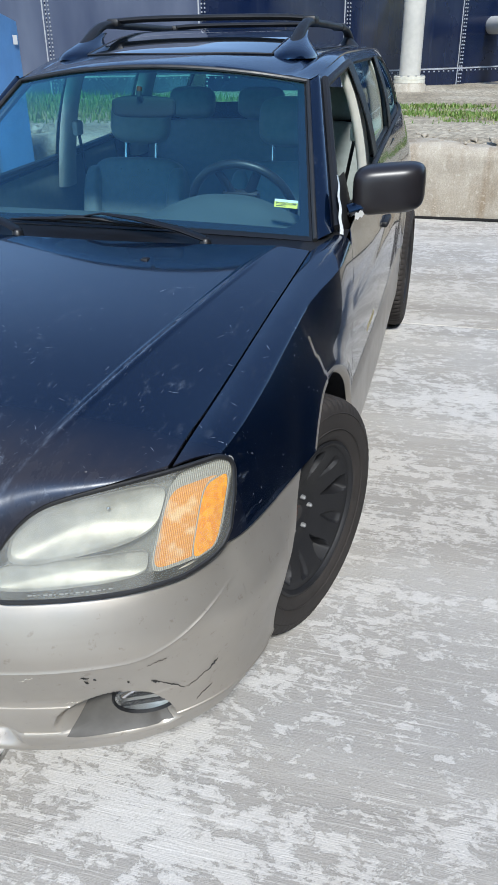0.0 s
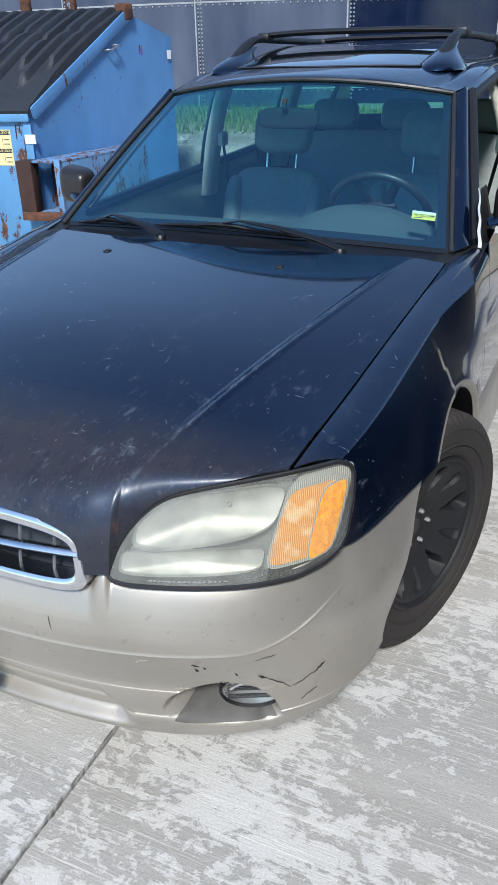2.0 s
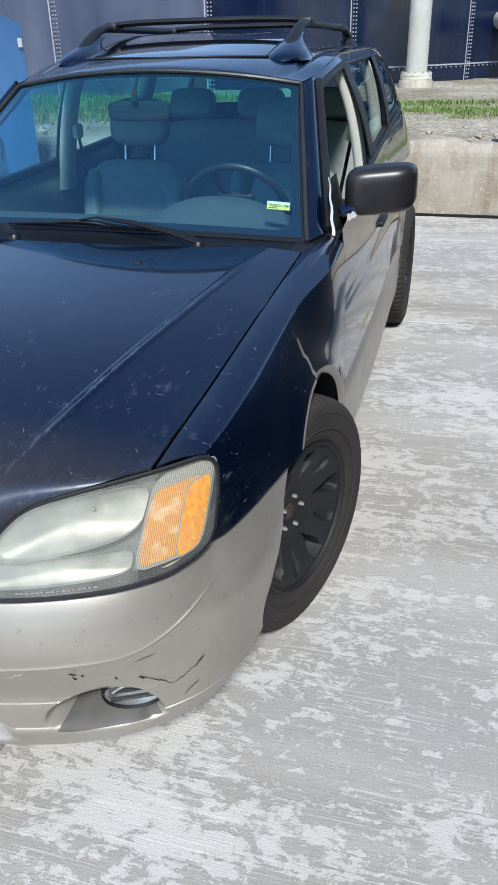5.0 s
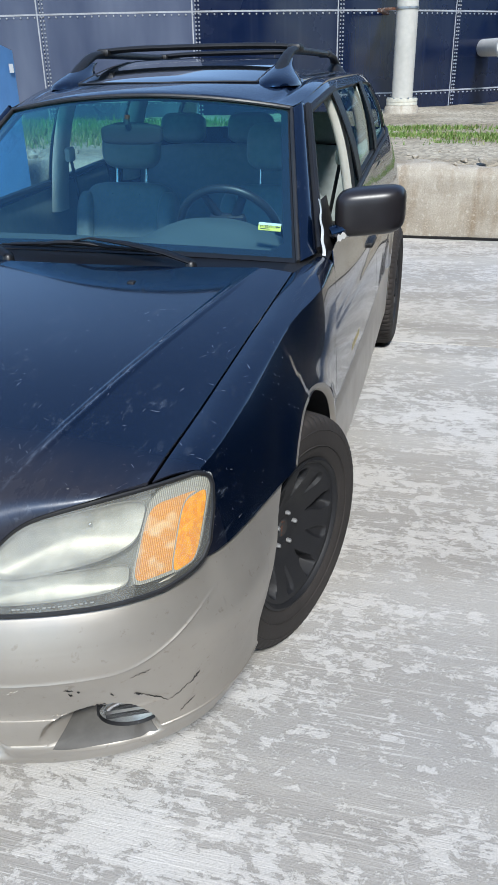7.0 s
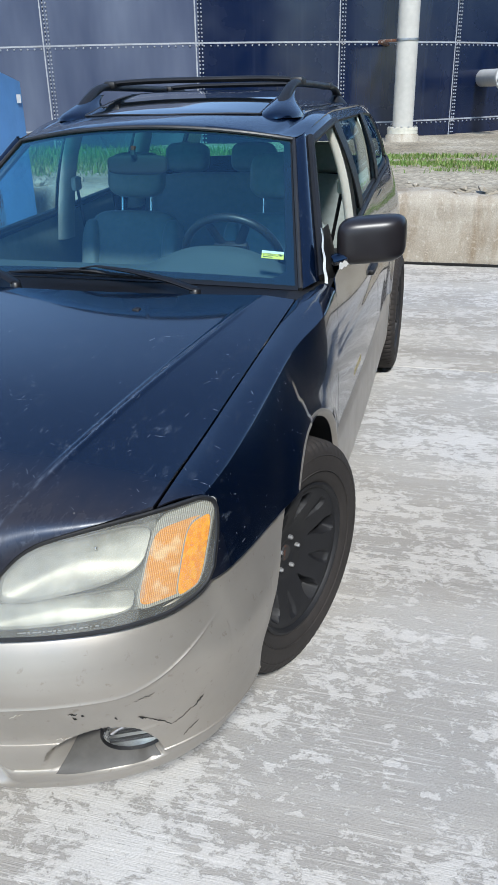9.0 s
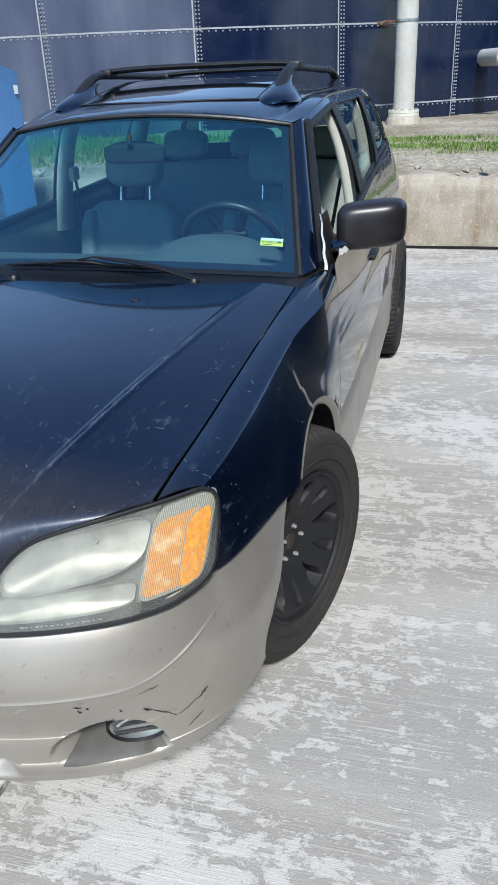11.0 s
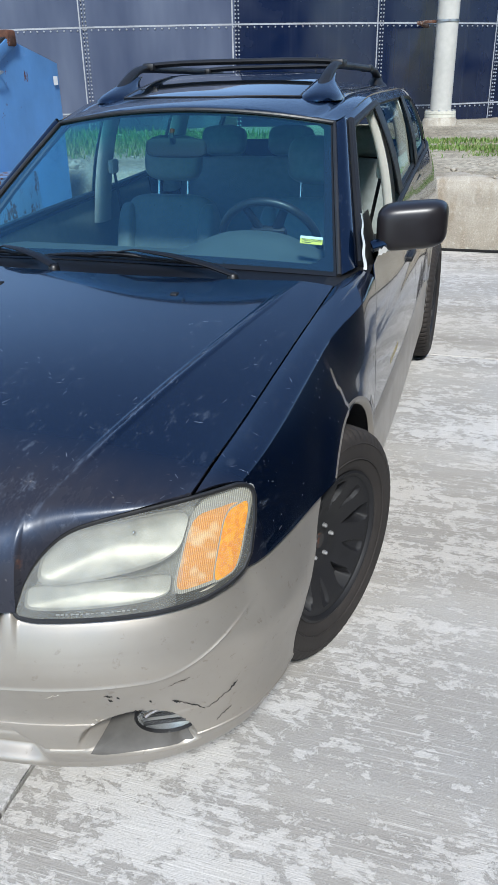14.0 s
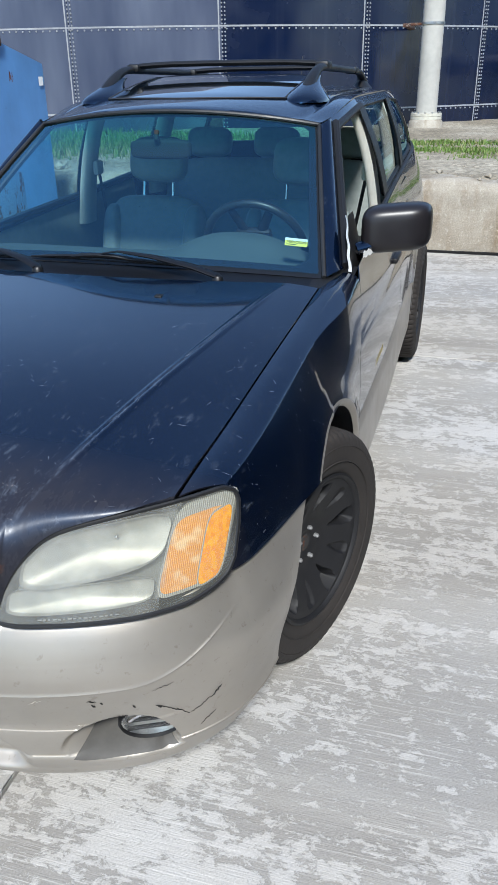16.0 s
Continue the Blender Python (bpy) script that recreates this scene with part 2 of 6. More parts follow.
def rusty_mat(name, color, rust=0.5, sc=1.0, rough=0.5):
    """Painted steel with rust breaking through in runs and patches."""
    m = mat(name, color, rough)
    n = Net(m)
    runs = n.noise(3.2 * sc, 7, 0.65, n.coords((2.6, 2.6, 0.5)), 0.5)
    spots = n.noise(9.0 * sc, 6, 0.7)
    mask = n.ramp(n.math("ADD", n.math("MULTIPLY", runs, 0.6), n.math("MULTIPLY", spots, 0.4)), (0.66 - 0.14 * rust, 0.0), (0.69 - 0.14 * rust, 1.0))
    lo, hi = tuple(c * 0.75 for c in color), tuple(min(1, c * 1.25) for c in color)
    paint = n.ramp(n.noise(1.6, 5, 0.6, n.coords((1, 1, 0.5))), (0.3, lo), (0.7, hi))
    red = n.ramp(n.noise(14, 5), (0.3, (0.035, 0.016, 0.011)), (0.7, (0.15, 0.058, 0.030)))
    n.color(n.mix(mask, paint, red))
    n.rough(n.mix(mask, rough, 0.9))
    n.bump(n.math("ADD", n.math("MULTIPLY", mask, -0.6), n.noise(40, 4)), 0.25, 0.006)
    return m


M = dict(
    concrete=concrete_mat(), cast=cast_mat(), soil=soil_mat(), paint=paint_mat(), clad=clad_mat(),
    black=grained("black_plastic", (0.009, 0.009, 0.010), 0.5, amount=0.3, scale=60),
    trim=grained("dark_trim", (0.02, 0.02, 0.021), 0.45, amount=0.2, scale=50),
    gap=mat("dark_gap", (0.004, 0.004, 0.004), 0.9),
    rubber=grained("tyre_rubber", (0.023, 0.019, 0.017), 0.85, amount=0.4, scale=25, bump=0.3),
    rim=grained("black_wheel_paint", (0.0075, 0.0075, 0.009), 0.62, amount=0.3, scale=25),
    chrome=grained("bright_metal", (0.75, 0.75, 0.76), 0.16, 1.0, amount=0.06, scale=40, bump=0.02),
    steel=grained("dull_steel", (0.45, 0.45, 0.46), 0.35, 1.0, amount=0.2, scale=40),
    leather=grained("grey_green_leather", (0.19, 0.218, 0.206), 0.42, amount=0.2, scale=35, bump=0.3),
    dash=grained("dashboard_vinyl", (0.060, 0.078, 0.076), 0.65, amount=0.12, scale=120, bump=0.25),
    beige=grained("pale_grey_trim", (0.52, 0.50, 0.44), 0.7, amount=0.1, scale=40),
    dark=mat("dark_interior", (0.014, 0.015, 0.016), 0.8),
    screen=glass_mat("windscreen_glass", (0.55, 0.92, 1.0), 0.18, (1.27, 1.33, (0.20, 0.78, 0.72))),
    pane=glass_mat("side_glass", (0.88, 0.95, 0.91), 0.07),
    lampglass=None, white=grained("white_paint", (0.44, 0.425, 0.385), 0.5, amount=0.14, scale=12, bump=0.05),
)


# ---- mesh helpers ----
def done(name, bm, material, parent=None, label="", smooth=True, sharp=40.0):
    """One mesh object from a bmesh."""
    bm.normal_update()
    me = bpy.data.meshes.new(name)
    bm.to_mesh(me)
    bm.free()
    for m in material if isinstance(material, (list, tuple)) else (material,):
        me.materials.append(m)
    if smooth:
        me.shade_smooth()
        me.set_sharp_from_angle(angle=radians(sharp))
    ob = new(name, me)
    if parent is not None:
        ob.parent = parent
    if label:
        ob["label"] = label
    return ob


def part(name, bm, material, parent, label="", smooth=True, sharp=40.0):
    return done(name, bm, material, parent, label, smooth, sharp)


def thing(name, label, category, group="", kind="", m=None):
    ob = new(name)
    ob.empty_display_size = 0.1
    if m is not None:
        ob.matrix_basis = m
    return tagged(ob, label, category, group, kind)


def add_box(bm, lo, hi, bevel=0.0, m=None, segments=2):
    geo = bmesh.ops.create_cube(bm, size=1)["verts"]
    for v in geo:
        v.co = Vector([lo[i] if v.co[i] < 0 else hi[i] for i in range(3)])
    if bevel:
        edges = list({e for v in geo for e in v.link_edges})
        geo = bmesh.ops.bevel(bm, geom=edges, offset=bevel, segments=segments, profile=0.5, affect="EDGES")["verts"]
    if m is not None:
        bmesh.ops.transform(bm, matrix=m, verts=list(set(geo)))
    return geo


def box_mesh(lo, hi, bevel=0.0, m=None, segments=2):
    bm = bmesh.new()
    add_box(bm, lo, hi, bevel, m, segments)
    return bm


def add_tube(bm, points, radius, segments=10, flat=1.0, caps=True):
    """A round bar along points; flat squeezes it upright; radius may be a list."""
    pts = [Vector(p) for p in points]
    rings = []
    side = None
    for i, p in enumerate(pts):
        d = (pts[min(i + 1, len(pts) - 1)] - pts[max(i - 1, 0)]).normalized()
        if side is None:
            side = d.cross(Vector((0, 0, 1)))
            if side.length < 1e-3:
                side = d.cross(Vector((0, 1, 0)))
        side = (side - d * side.dot(d)).normalized()
        up = side.cross(d)
        r = radius[i] if isinstance(radius, (list, tuple)) else radius
        rings.append([bm.verts.new(p + side * (r * math.cos(a)) + up * (r * flat * math.sin(a))) for a in [2 * math.pi * k / segments for k in range(segments)]])
    for a, b in zip(rings, rings[1:]):
        for k in range(segments):
            bm.faces.new((a[k], a[(k + 1) % segments], b[(k + 1) % segments], b[k]))
    if caps:
        bm.faces.new(rings[0][::-1])
        bm.faces.new(rings[-1])


def add_grid(bm, f, nu, nv, keep=None, mirror=False):
    """A sheet: f(u, v) for u and v from 0 to 1; keep(u, v) of a cell's middle leaves cells out."""
    vs = [[bm.verts.new(f(i / nu, j / nv)) for j in range(nv + 1)] for i in range(nu + 1)]
    for i in range(nu):
        for j in range(nv):
            if keep and not keep((i + 0.5) / nu, (j + 0.5) / nv):
                continue
            q = (vs[i][j], vs[i + 1][j], vs[i + 1][j + 1], vs[i][j + 1])
            bm.faces.new(q[::-1] if mirror else q)
    loose = [v for v in bm.verts if not v.link_faces]
    bmesh.ops.delete(bm, geom=loose, context="VERTS")
    return vs


def sheet(f, nu, nv, keep=None, thick=0.0, mirror=False):
    bm = bmesh.new()
    add_grid(bm, f, nu, nv, keep, mirror)
    if thick:
        bm.normal_update()
        front, edges = bm.faces[:], [e for e in bm.edges if e.is_boundary]
        twin = {v: bm.verts.new(v.co - v.normal * thick) for v in bm.verts[:]}
        for f_ in front:
            bm.faces.new([twin[v] for v in reversed(f_.verts)])
        for e in edges:
            a, b = e.link_loops[0].vert, e.link_loops[0].link_loop_next.vert
            bm.faces.new((b, a, twin[a], twin[b]))
    return bm


def add_lathe(bm, profile, segments, axis="X", bumps=None):
    """Turns (radius, along) pairs about an axis; bumps(k, i) changes a radius."""
    rings = []
    for k in range(segments):
        a = 2 * math.pi * k / segments
        ring = []
        for i, (r, h) in enumerate(profile):
            rr = r + (bumps(k, i) if bumps else 0)
            c, s = rr * math.cos(a), rr * math.sin(a)
            ring.append(bm.verts.new({"X": (h, c, s), "Y": (s, h, c), "Z": (c, s, h)}[axis]))
        rings.append(ring)
    for k in range(segments):
        a, b = rings[k], rings[(k + 1) % segments]
        for i in range(len(profile) - 1):
            bm.faces.new((a[i], a[i + 1], b[i + 1], b[i]))


def lathe(profile, segments, axis="X", bumps=None):
    bm = bmesh.new()
    add_lathe(bm, profile, segments, axis, bumps)
    return bm


def lerp(a, b, t):
    return a + (b - a) * t


def curve(table, x):
    """A smooth line through (x, y) pairs."""
    n = len(table)
    if x <= table[0][0]:
        return table[0][1]
    for i in range(n - 1):
        (a, p), (b, q) = table[i], table[i + 1]
        if x <= b:
            h, s = b - a, (q - p) / (b - a)
            s0 = (p - table[i - 1][1]) / (a - table[i - 1][0]) if i else s
            s1 = (table[i + 2][1] - q) / (table[i + 2][0] - b) if i + 2 < n else s
            m0 = 2 * s * s0 / (s + s0) if s * s0 > 0 else 0.0
            m1 = 2 * s * s1 / (s + s1) if s * s1 > 0 else 0.0
            t = (x - a) / h
            return (1 + 2 * t) * (1 - t) ** 2 * p + t * (1 - t) ** 2 * h * m0 + t * t * (3 - 2 * t) * q + t * t * (t - 1) * h * m1
    return table[-1][1]


def smooth(t):
    t = min(1.0, max(0.0, t))
    return t * t * (3 - 2 * t)


def text_part(name, words, size, m, material, parent, label="", depth=0.0004):
    c = bpy.data.curves.new(name, "FONT")
    c.body, c.size, c.extrude, c.align_x, c.align_y = words, size, depth, "CENTER", "CENTER"
    tmp = bpy.data.objects.new(name, c)
    me = bpy.data.meshes.new_from_object(tmp)
    bpy.data.objects.remove(tmp)
    me.materials.append(material)
    ob = new(name, me)
    ob.parent, ob.matrix_basis = parent, m
    if label:
        ob["label"] = label
    return ob


# ---- ground, slabs, wall, terrace ----
bm = bmesh.new()
add_grid(bm, lambda u, v: ((u - 0.5) * 1200, (v - 0.5) * 1200, -0.06), 12, 12)
far_mat = grained("far_ground", (0.20, 0.20, 0.13), 0.95, amount=0.4, scale=0.3)
tagged(done("ground", bm, far_mat), "pale dusty open ground round the concrete yard", "ground", kind="structure")

SLAB, JX, JY, TURN = 4.572, 0.190, 2.635, 0.35
yard = thing("pavement", "worn pale broom-finished concrete slabs with cracked joints", "pavement", kind="structure", m=pose(JX, JY, 0, 0, 0, TURN))


def slab_mesh(seed):
    """One slab with ragged, slightly worn edges."""
    rnd = random.Random(seed)
    n, half, bm = 760, SLAB / 2, bmesh.new()

    def edge():
        out, v = [], 0.0
        for k in range(n + 1):
            v = 0.90 * v + rnd.uniform(-0.0016, 0.0016)
            out.append(0.0026 + 0.8 * abs(v) + rnd.uniform(0, 0.0008))
        return out

    sides = [edge() for _ in range(4)]
    pts = []
    for s, (ax, ay, bx, by, nx, ny) in enumerate(((-1, -1, 1, -1, 0, 1), (1, -1, 1, 1, -1, 0), (1, 1, -1, 1, 0, -1), (-1, 1, -1, -1, 1, 0))):
        for k in range(n):
            t = k / n
            pts.append(Vector((lerp(ax, bx, t) * half + nx * sides[s][k], lerp(ay, by, t) * half + ny * sides[s][k], 0)))
    top = [bm.verts.new(p * 0.9991) for p in pts]
    rim = [bm.verts.new(p + Vector((0, 0, -0.004))) for p in pts]
    low = [bm.verts.new(p + Vector((0, 0, -0.05))) for p in pts]
    bm.faces.new(top)
    for a, b in ((rim, top), (low, rim)):
        for k in range(len(pts)):
            bm.faces.new((a[k], a[(k + 1) % len(pts)], b[(k + 1) % len(pts)], b[k]))
    bmesh.ops.triangulate(bm, faces=[f for f in bm.faces if len(f.verts) > 4])
    bm.normal_update()
    me = bpy.data.meshes.new("slab")
    bm.to_mesh(me)
    bm.free()
    me.materials.append(M["concrete"])
    return me


slab_meshes = [slab_mesh(k) for k in range(3)]
for i in range(-4, 4):
    for j in range(-4, 1):
        if j == 0:
            continue
        ob = new("slab", slab_meshes[(i * 2 + j) % 3])
        ob.parent, ob.location = yard, ((i + 0.5) * SLAB, (j + 0.5) * SLAB, 0)
for i in range(-4, 4):      # the last row runs under the wall
    ob = new("slab", slab_meshes[i % 3])
    ob.parent, ob.location = yard, ((i + 0.5) * SLAB, 0.5 * SLAB, 0)
bed = bmesh.new()
add_box(bed, (-18.4, -18.4, -0.055), (18.4, 4.6, -0.03))
part("joint_bed", bed, mat("joint_dirt", (0.03, 0.027, 0.022), 0.95), yard, "dark dirt in the joints")

WALL_AT, WALL_TURN, WALL_H = (1.06, 5.61), -1.0, 0.645
wall_m = pose(*WALL_AT, 0, 0, 0, WALL_TURN)


def wall_face(u, v):
    """Front, rounded crown and back of the retaining wall."""
    x = lerp(-16, 9, u)
    prof = [(0.0, -0.05), (0.0, 0.3), (0.008, 0.56), (0.03, 0.62), (0.07, 0.645), (0.35, 0.65), (0.42, 0.5)]
    k = min(int(v * 6), 5)
    t = v * 6 - k
    y, z = (lerp(prof[k][c], prof[k + 1][c], t) for c in (0, 1))
    w = noise.noise(Vector((x * 2.3, z * 4, y * 4))) * 0.012 + noise.noise(Vector((x * 9, z * 13, 3))) * 0.005
    crown = smooth((z - 0.50) / 0.12)
    worn = noise.noise(Vector((x * 1.7, 4, 1))) * 0.045 + noise.noise(Vector((x * 6, y * 5, 7))) * 0.022
    return (x, y + w + crown * 0.6 * worn, z + crown * (w * 1.4 + worn - 0.015))


bm = sheet(wall_face, 330, 24)
wall = tagged(done("retaining_wall", bm, M["cast"]), "low stained cast-concrete retaining wall with crumbling crown", "wall", kind="structure")
wall.matrix_basis = wall_m
gapbm = bmesh.new()
add_box(gapbm, (-16, -0.030, 0.001), (9, 0.012, 0.022))
crackline = tagged(done("wall_joint", gapbm, M["gap"]), "dark open joint along the foot of the wall", "joint", kind="structure")
crackline.matrix_basis = wall_m


def terrace(u, v):
    x, y = lerp(-17, 10, u), lerp(0.05, 30, v ** 1.9)
    z = 0.635 - 0.03 * min(1, y / 6) + noise.noise(Vector((x * 0.7, y * 0.9, 0))) * 0.03 + noise.noise(Vector((x * 3.1, y * 3.7, 5))) * 0.012
    return (x, y, z - 0.075 * (1 - smooth((y - 0.05) / 0.45)))


ob = tagged(done("terrace", sheet(terrace, 150, 90), M["soil"]), "raised gravelly bank of pale soil behind the wall", "ground", kind="structure")
ob.matrix_basis = wall_m

# ---- grass on the bank ----
grass_mat = mat("grass_blades", (0.09, 0.13, 0.03), 0.7)
gn = Net(grass_mat)
gi = gn.node("ShaderNodeNewGeometry")
gn.color(gn.ramp(gi.outputs["Random Per Island"], (0.0, (0.07, 0.15, 0.018)), (0.65, (0.13, 0.21, 0.04)), (1.0, (0.30, 0.28, 0.13))))


def blades(name, count, spot, tall, label, seed):
    rnd = random.Random(seed)
    co, faces = [], []
    while len(faces) < count:
        x, y, dens = spot(rnd)
        if rnd.random() > dens:
            continue
        z = 0.60 + noise.noise(Vector((x * 0.7, y * 0.9, 0))) * 0.03 + noise.noise(Vector((x * 3.1, y * 3.7, 5))) * 0.012
        a, h = rnd.uniform(0, 6.28), tall * rnd.uniform(0.4, 1.2)
        w, lean = 0.012 * rnd.uniform(0.6, 1.4), h * rnd.uniform(0.1, 0.8)
        dx, dy = math.cos(a), math.sin(a)
        k = len(co)
        co += [(x - dy * w, y + dx * w, z), (x + dy * w, y - dx * w, z), (x + dx * lean, y + dy * lean, z + h)]
        faces.append((k, k + 1, k + 2))
    me = bpy.data.meshes.new(name)
    me.from_pydata(co, [], faces)
    me.materials.append(grass_mat)
    ob = tagged(new(name, me), label, "grass", kind="stuff")
    ob.matrix_basis = wall_m
    return ob


def lawn(rnd):
    x, y = rnd.uniform(-12, 5), rnd.uniform(1.7, 4.6)
    d = noise.noise(Vector((x * 0.45, y * 1.5, 8))) * 1.5 + noise.noise(Vector((x * 2.5, y * 4, 1))) * 0.6
    band = 1 - abs(y - 3.15) / 1.45
    return x, y, max(0.015, min(1, 0.62 * band + 0.85 * d))


def weeds(rnd):
    x, y = rnd.uniform(-15, -3.2), rnd.uniform(1.2, 5.5)
    return x, y, max(0.0, min(1, 0.5 + noise.noise(Vector((x * 0.8, y * 0.8, 2))) * 1.2))


def rubble():
    """Broken stones and lumps along the crown of the wall."""
    rnd, bm = random.Random(17), bmesh.new()
    for k in range(420):
        x, y = rnd.uniform(-9, 5), abs(rnd.gauss(0, 0.55)) + 0.05
        r = 0.012 + 0.045 * rnd.random() ** 3
        z = 0.63 + noise.noise(Vector((x * 0.7, y * 0.9, 0))) * 0.03
        m = Matrix.Translation((x, y, z + 0.3 * r)) @ Matrix.Rotation(rnd.uniform(0, 6), 4, "Z") @ Matrix.Diagonal((r * rnd.uniform(0.8, 1.6), r, r * rnd.uniform(0.5, 0.9), 1))
        lump = bmesh.ops.create_icosphere(bm, subdivisions=1, radius=1.0, matrix=m)["verts"]
        for v in lump:
            v.co += Vector((rnd.uniform(-1, 1), rnd.uniform(-1, 1), rnd.uniform(-1, 1))) * (0.22 * r)
    ob = tagged(done("rubble", bm, M["cast"], smooth=False), "pale broken stones along the crown of the wall", "stones", kind="stuff")
    ob.matrix_basis = wall_m


rubble()
blades("grass", 44000, lawn, 0.065, "thin patchy green grass on the gravel bank", 3)
blades("weeds", 20000, weeds, 0.13, "tall pale green weeds on the bank by the tank", 4)

# ---- storage tank ----
TCX, TCY, TR, TZ, TPHI, PANEL_W, PANEL_H = -8.64, 24.75, 13.0, 2.29, 0.503, 2.69, 1.40
tank = thing("storage_tank", "dark blue bolted steel storage tank with pale seams", "tank", m=pose(TCX, TCY, 0))
tank_mat = mat("blue_tank_enamel", (0.006, 0.012, 0.04), 0.22, 0.0, 0.0)
tn = Net(tank_mat)
streaks = tn.noise(2.0, 5, 0.6, tn.coords((3, 3, 0.12)))
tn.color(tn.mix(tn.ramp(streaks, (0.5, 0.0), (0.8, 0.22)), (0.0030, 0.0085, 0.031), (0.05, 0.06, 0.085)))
tn.rough(tn.ramp(tn.noise(1.1, 4), (0.35, 0.14), (0.7, 0.36)))
tn.bump(tn.noise(1.4, 2), 0.25, 0.02)
# paler copy of the enamel: the left panels' cloud reflection put into the colour
sheen_mat = mat("blue_enamel_with_sky_sheen", (0.05, 0.06, 0.09), 0.4)
cn = Net(sheen_mat)
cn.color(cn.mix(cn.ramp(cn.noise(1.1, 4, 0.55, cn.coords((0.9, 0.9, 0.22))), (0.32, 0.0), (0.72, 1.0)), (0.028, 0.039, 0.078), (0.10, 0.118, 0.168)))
cn.bump(cn.noise(1.4, 2), 0.25, 0.02)
seam_mat = grained("pale_sealant", (0.29, 0.30, 0.32), 0.6, amount=0.25, scale=20)
STEP = PANEL_W / TR


def on_tank(th, z, out=0.0):
    return Vector(((TR + out) * math.sin(th), -(TR + out) * math.cos(th), z))


COURSES = 3
z_bottom = TZ - PANEL_H - 0.42
levels = [z_bottom, TZ - PANEL_H] + [TZ + PANEL_H * k for k in range(COURSES)]
for c in range(len(levels) - 1):
    z0, z1 = levels[c], levels[c + 1]
    bm = bmesh.new()
    off = 0.0015 * (c % 2)
    add_grid(bm, lambda u, v: on_tank((u - 0.5) * (STEP - 0.0006), lerp(z0 + 0.003, z1 - 0.003, v), off), 6, 1)
    me = bpy.data.meshes.new("panel")
    bm.to_mesh(me)
    bm.free()
    me.materials.append(tank_mat)
    me.shade_smooth()
    # panels on the left take the copy with the painted reflection
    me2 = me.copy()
    me2.materials[0] = sheen_mat
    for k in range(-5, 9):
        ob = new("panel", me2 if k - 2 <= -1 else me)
        ob.parent = tank
        ob.rotation_euler = (0, 0, TPHI + (k - 2) * STEP)
# far side of the shell, one course
bm = bmesh.new()
a0, a1 = TPHI + 6.5 * STEP, TPHI - 7.5 * STEP + 2 * math.pi
add_grid(bm, lambda u, v: on_tank(lerp(a0, a1, u), lerp(z_bottom, levels[-1], v)), 60, 1)
part("rear_shell", bm, tank_mat, tank)
bm = bmesh.new()
add_lathe(bm, [(0.05, levels[-1] + 0.5), (TR * 0.5, levels[-1] + 0.35), (TR, levels[-1])], 72, "Z")
part("roof", bm, tank_mat, tank)
bm = bmesh.new()
add_lathe(bm, [(TR - 0.1, 0.5), (TR - 0.1, z_bottom), (TR + 0.3, z_bottom - 0.005), (TR + 0.32, 0.5)], 160, "Z")
part("foundation", bm, M["cast"], tank, "pale concrete ring footing")
for z in levels[1:]:
    bm = bmesh.new()
    add_grid(bm, lambda u, v: on_tank(lerp(TPHI - 7 * STEP, TPHI + 6 * STEP, u), z + lerp(-0.014, 0.014, v), 0.006), 200, 1)
    part("ring_seam", bm, seam_mat, tank, smooth=False)
bolts_v, bolts_f = [], []


def add_bolt(p, th, size):
    t, up, out = Vector((math.cos(th), math.sin(th), 0)), Vector((0, 0, 1)), Vector((math.sin(th), -math.cos(th), 0))
    k = len(bolts_v)
    for a in range(6):
        d = t * (size * math.cos(a * math.pi / 3)) + up * (size * math.sin(a * math.pi / 3))
        bolts_v.append(p + d)
        bolts_v.append(p + d * 0.6 + out * size)
    bolts_f.extend([(k + 2 * a, k + 2 * ((a + 1) % 6), k + 2 * ((a + 1) % 6) + 1, k + 2 * a + 1) for a in range(6)])
    bolts_f.append(tuple(k + 2 * a + 1 for a in range(6)))


for k in range(-6, 5):
    th = TPHI + (k + 0.5) * STEP
    for c in range(3):
        z0, z1 = levels[c], levels[c + 1]
        for side, wide in ((-1, 0.016), (1, 0.011)):
            if side < 0 and -4 < k < 4:
                bm = bmesh.new()
                add_grid(bm, lambda u, v: on_tank(th - 0.055 / TR + lerp(-0.012, 0.012, u) / TR, lerp(z0, z1, v), 0.007), 1, 2)
                part("upright_seam", bm, seam_mat, tank, smooth=False)
        if -4 < k < 4:
            n = int((z1 - z0) / 0.062)
            for i in range(n):
                z = z0 + (i + 0.5) * (z1 - z0) / n
                for dx in (0.0, 0.055):
                    add_bolt(on_tank(th + dx / TR, z, 0.004), th, 0.017)
for z in levels[1:3]:
    for i in range(int(8 * PANEL_W / 0.125)):
        th = TPHI - 4 * STEP + i * 0.125 / TR
        add_bolt(on_tank(th, z - 0.045, 0.004), th, 0.017)
me = bpy.data.meshes.new("bolts")
me.from_pydata([tuple(v) for v in bolts_v], [], bolts_f)
me.materials.append(seam_mat)
ob = tagged(new("bolts", me), kind="stuff")
ob.parent = tank
ob["label"] = "rows of pale bolt heads"

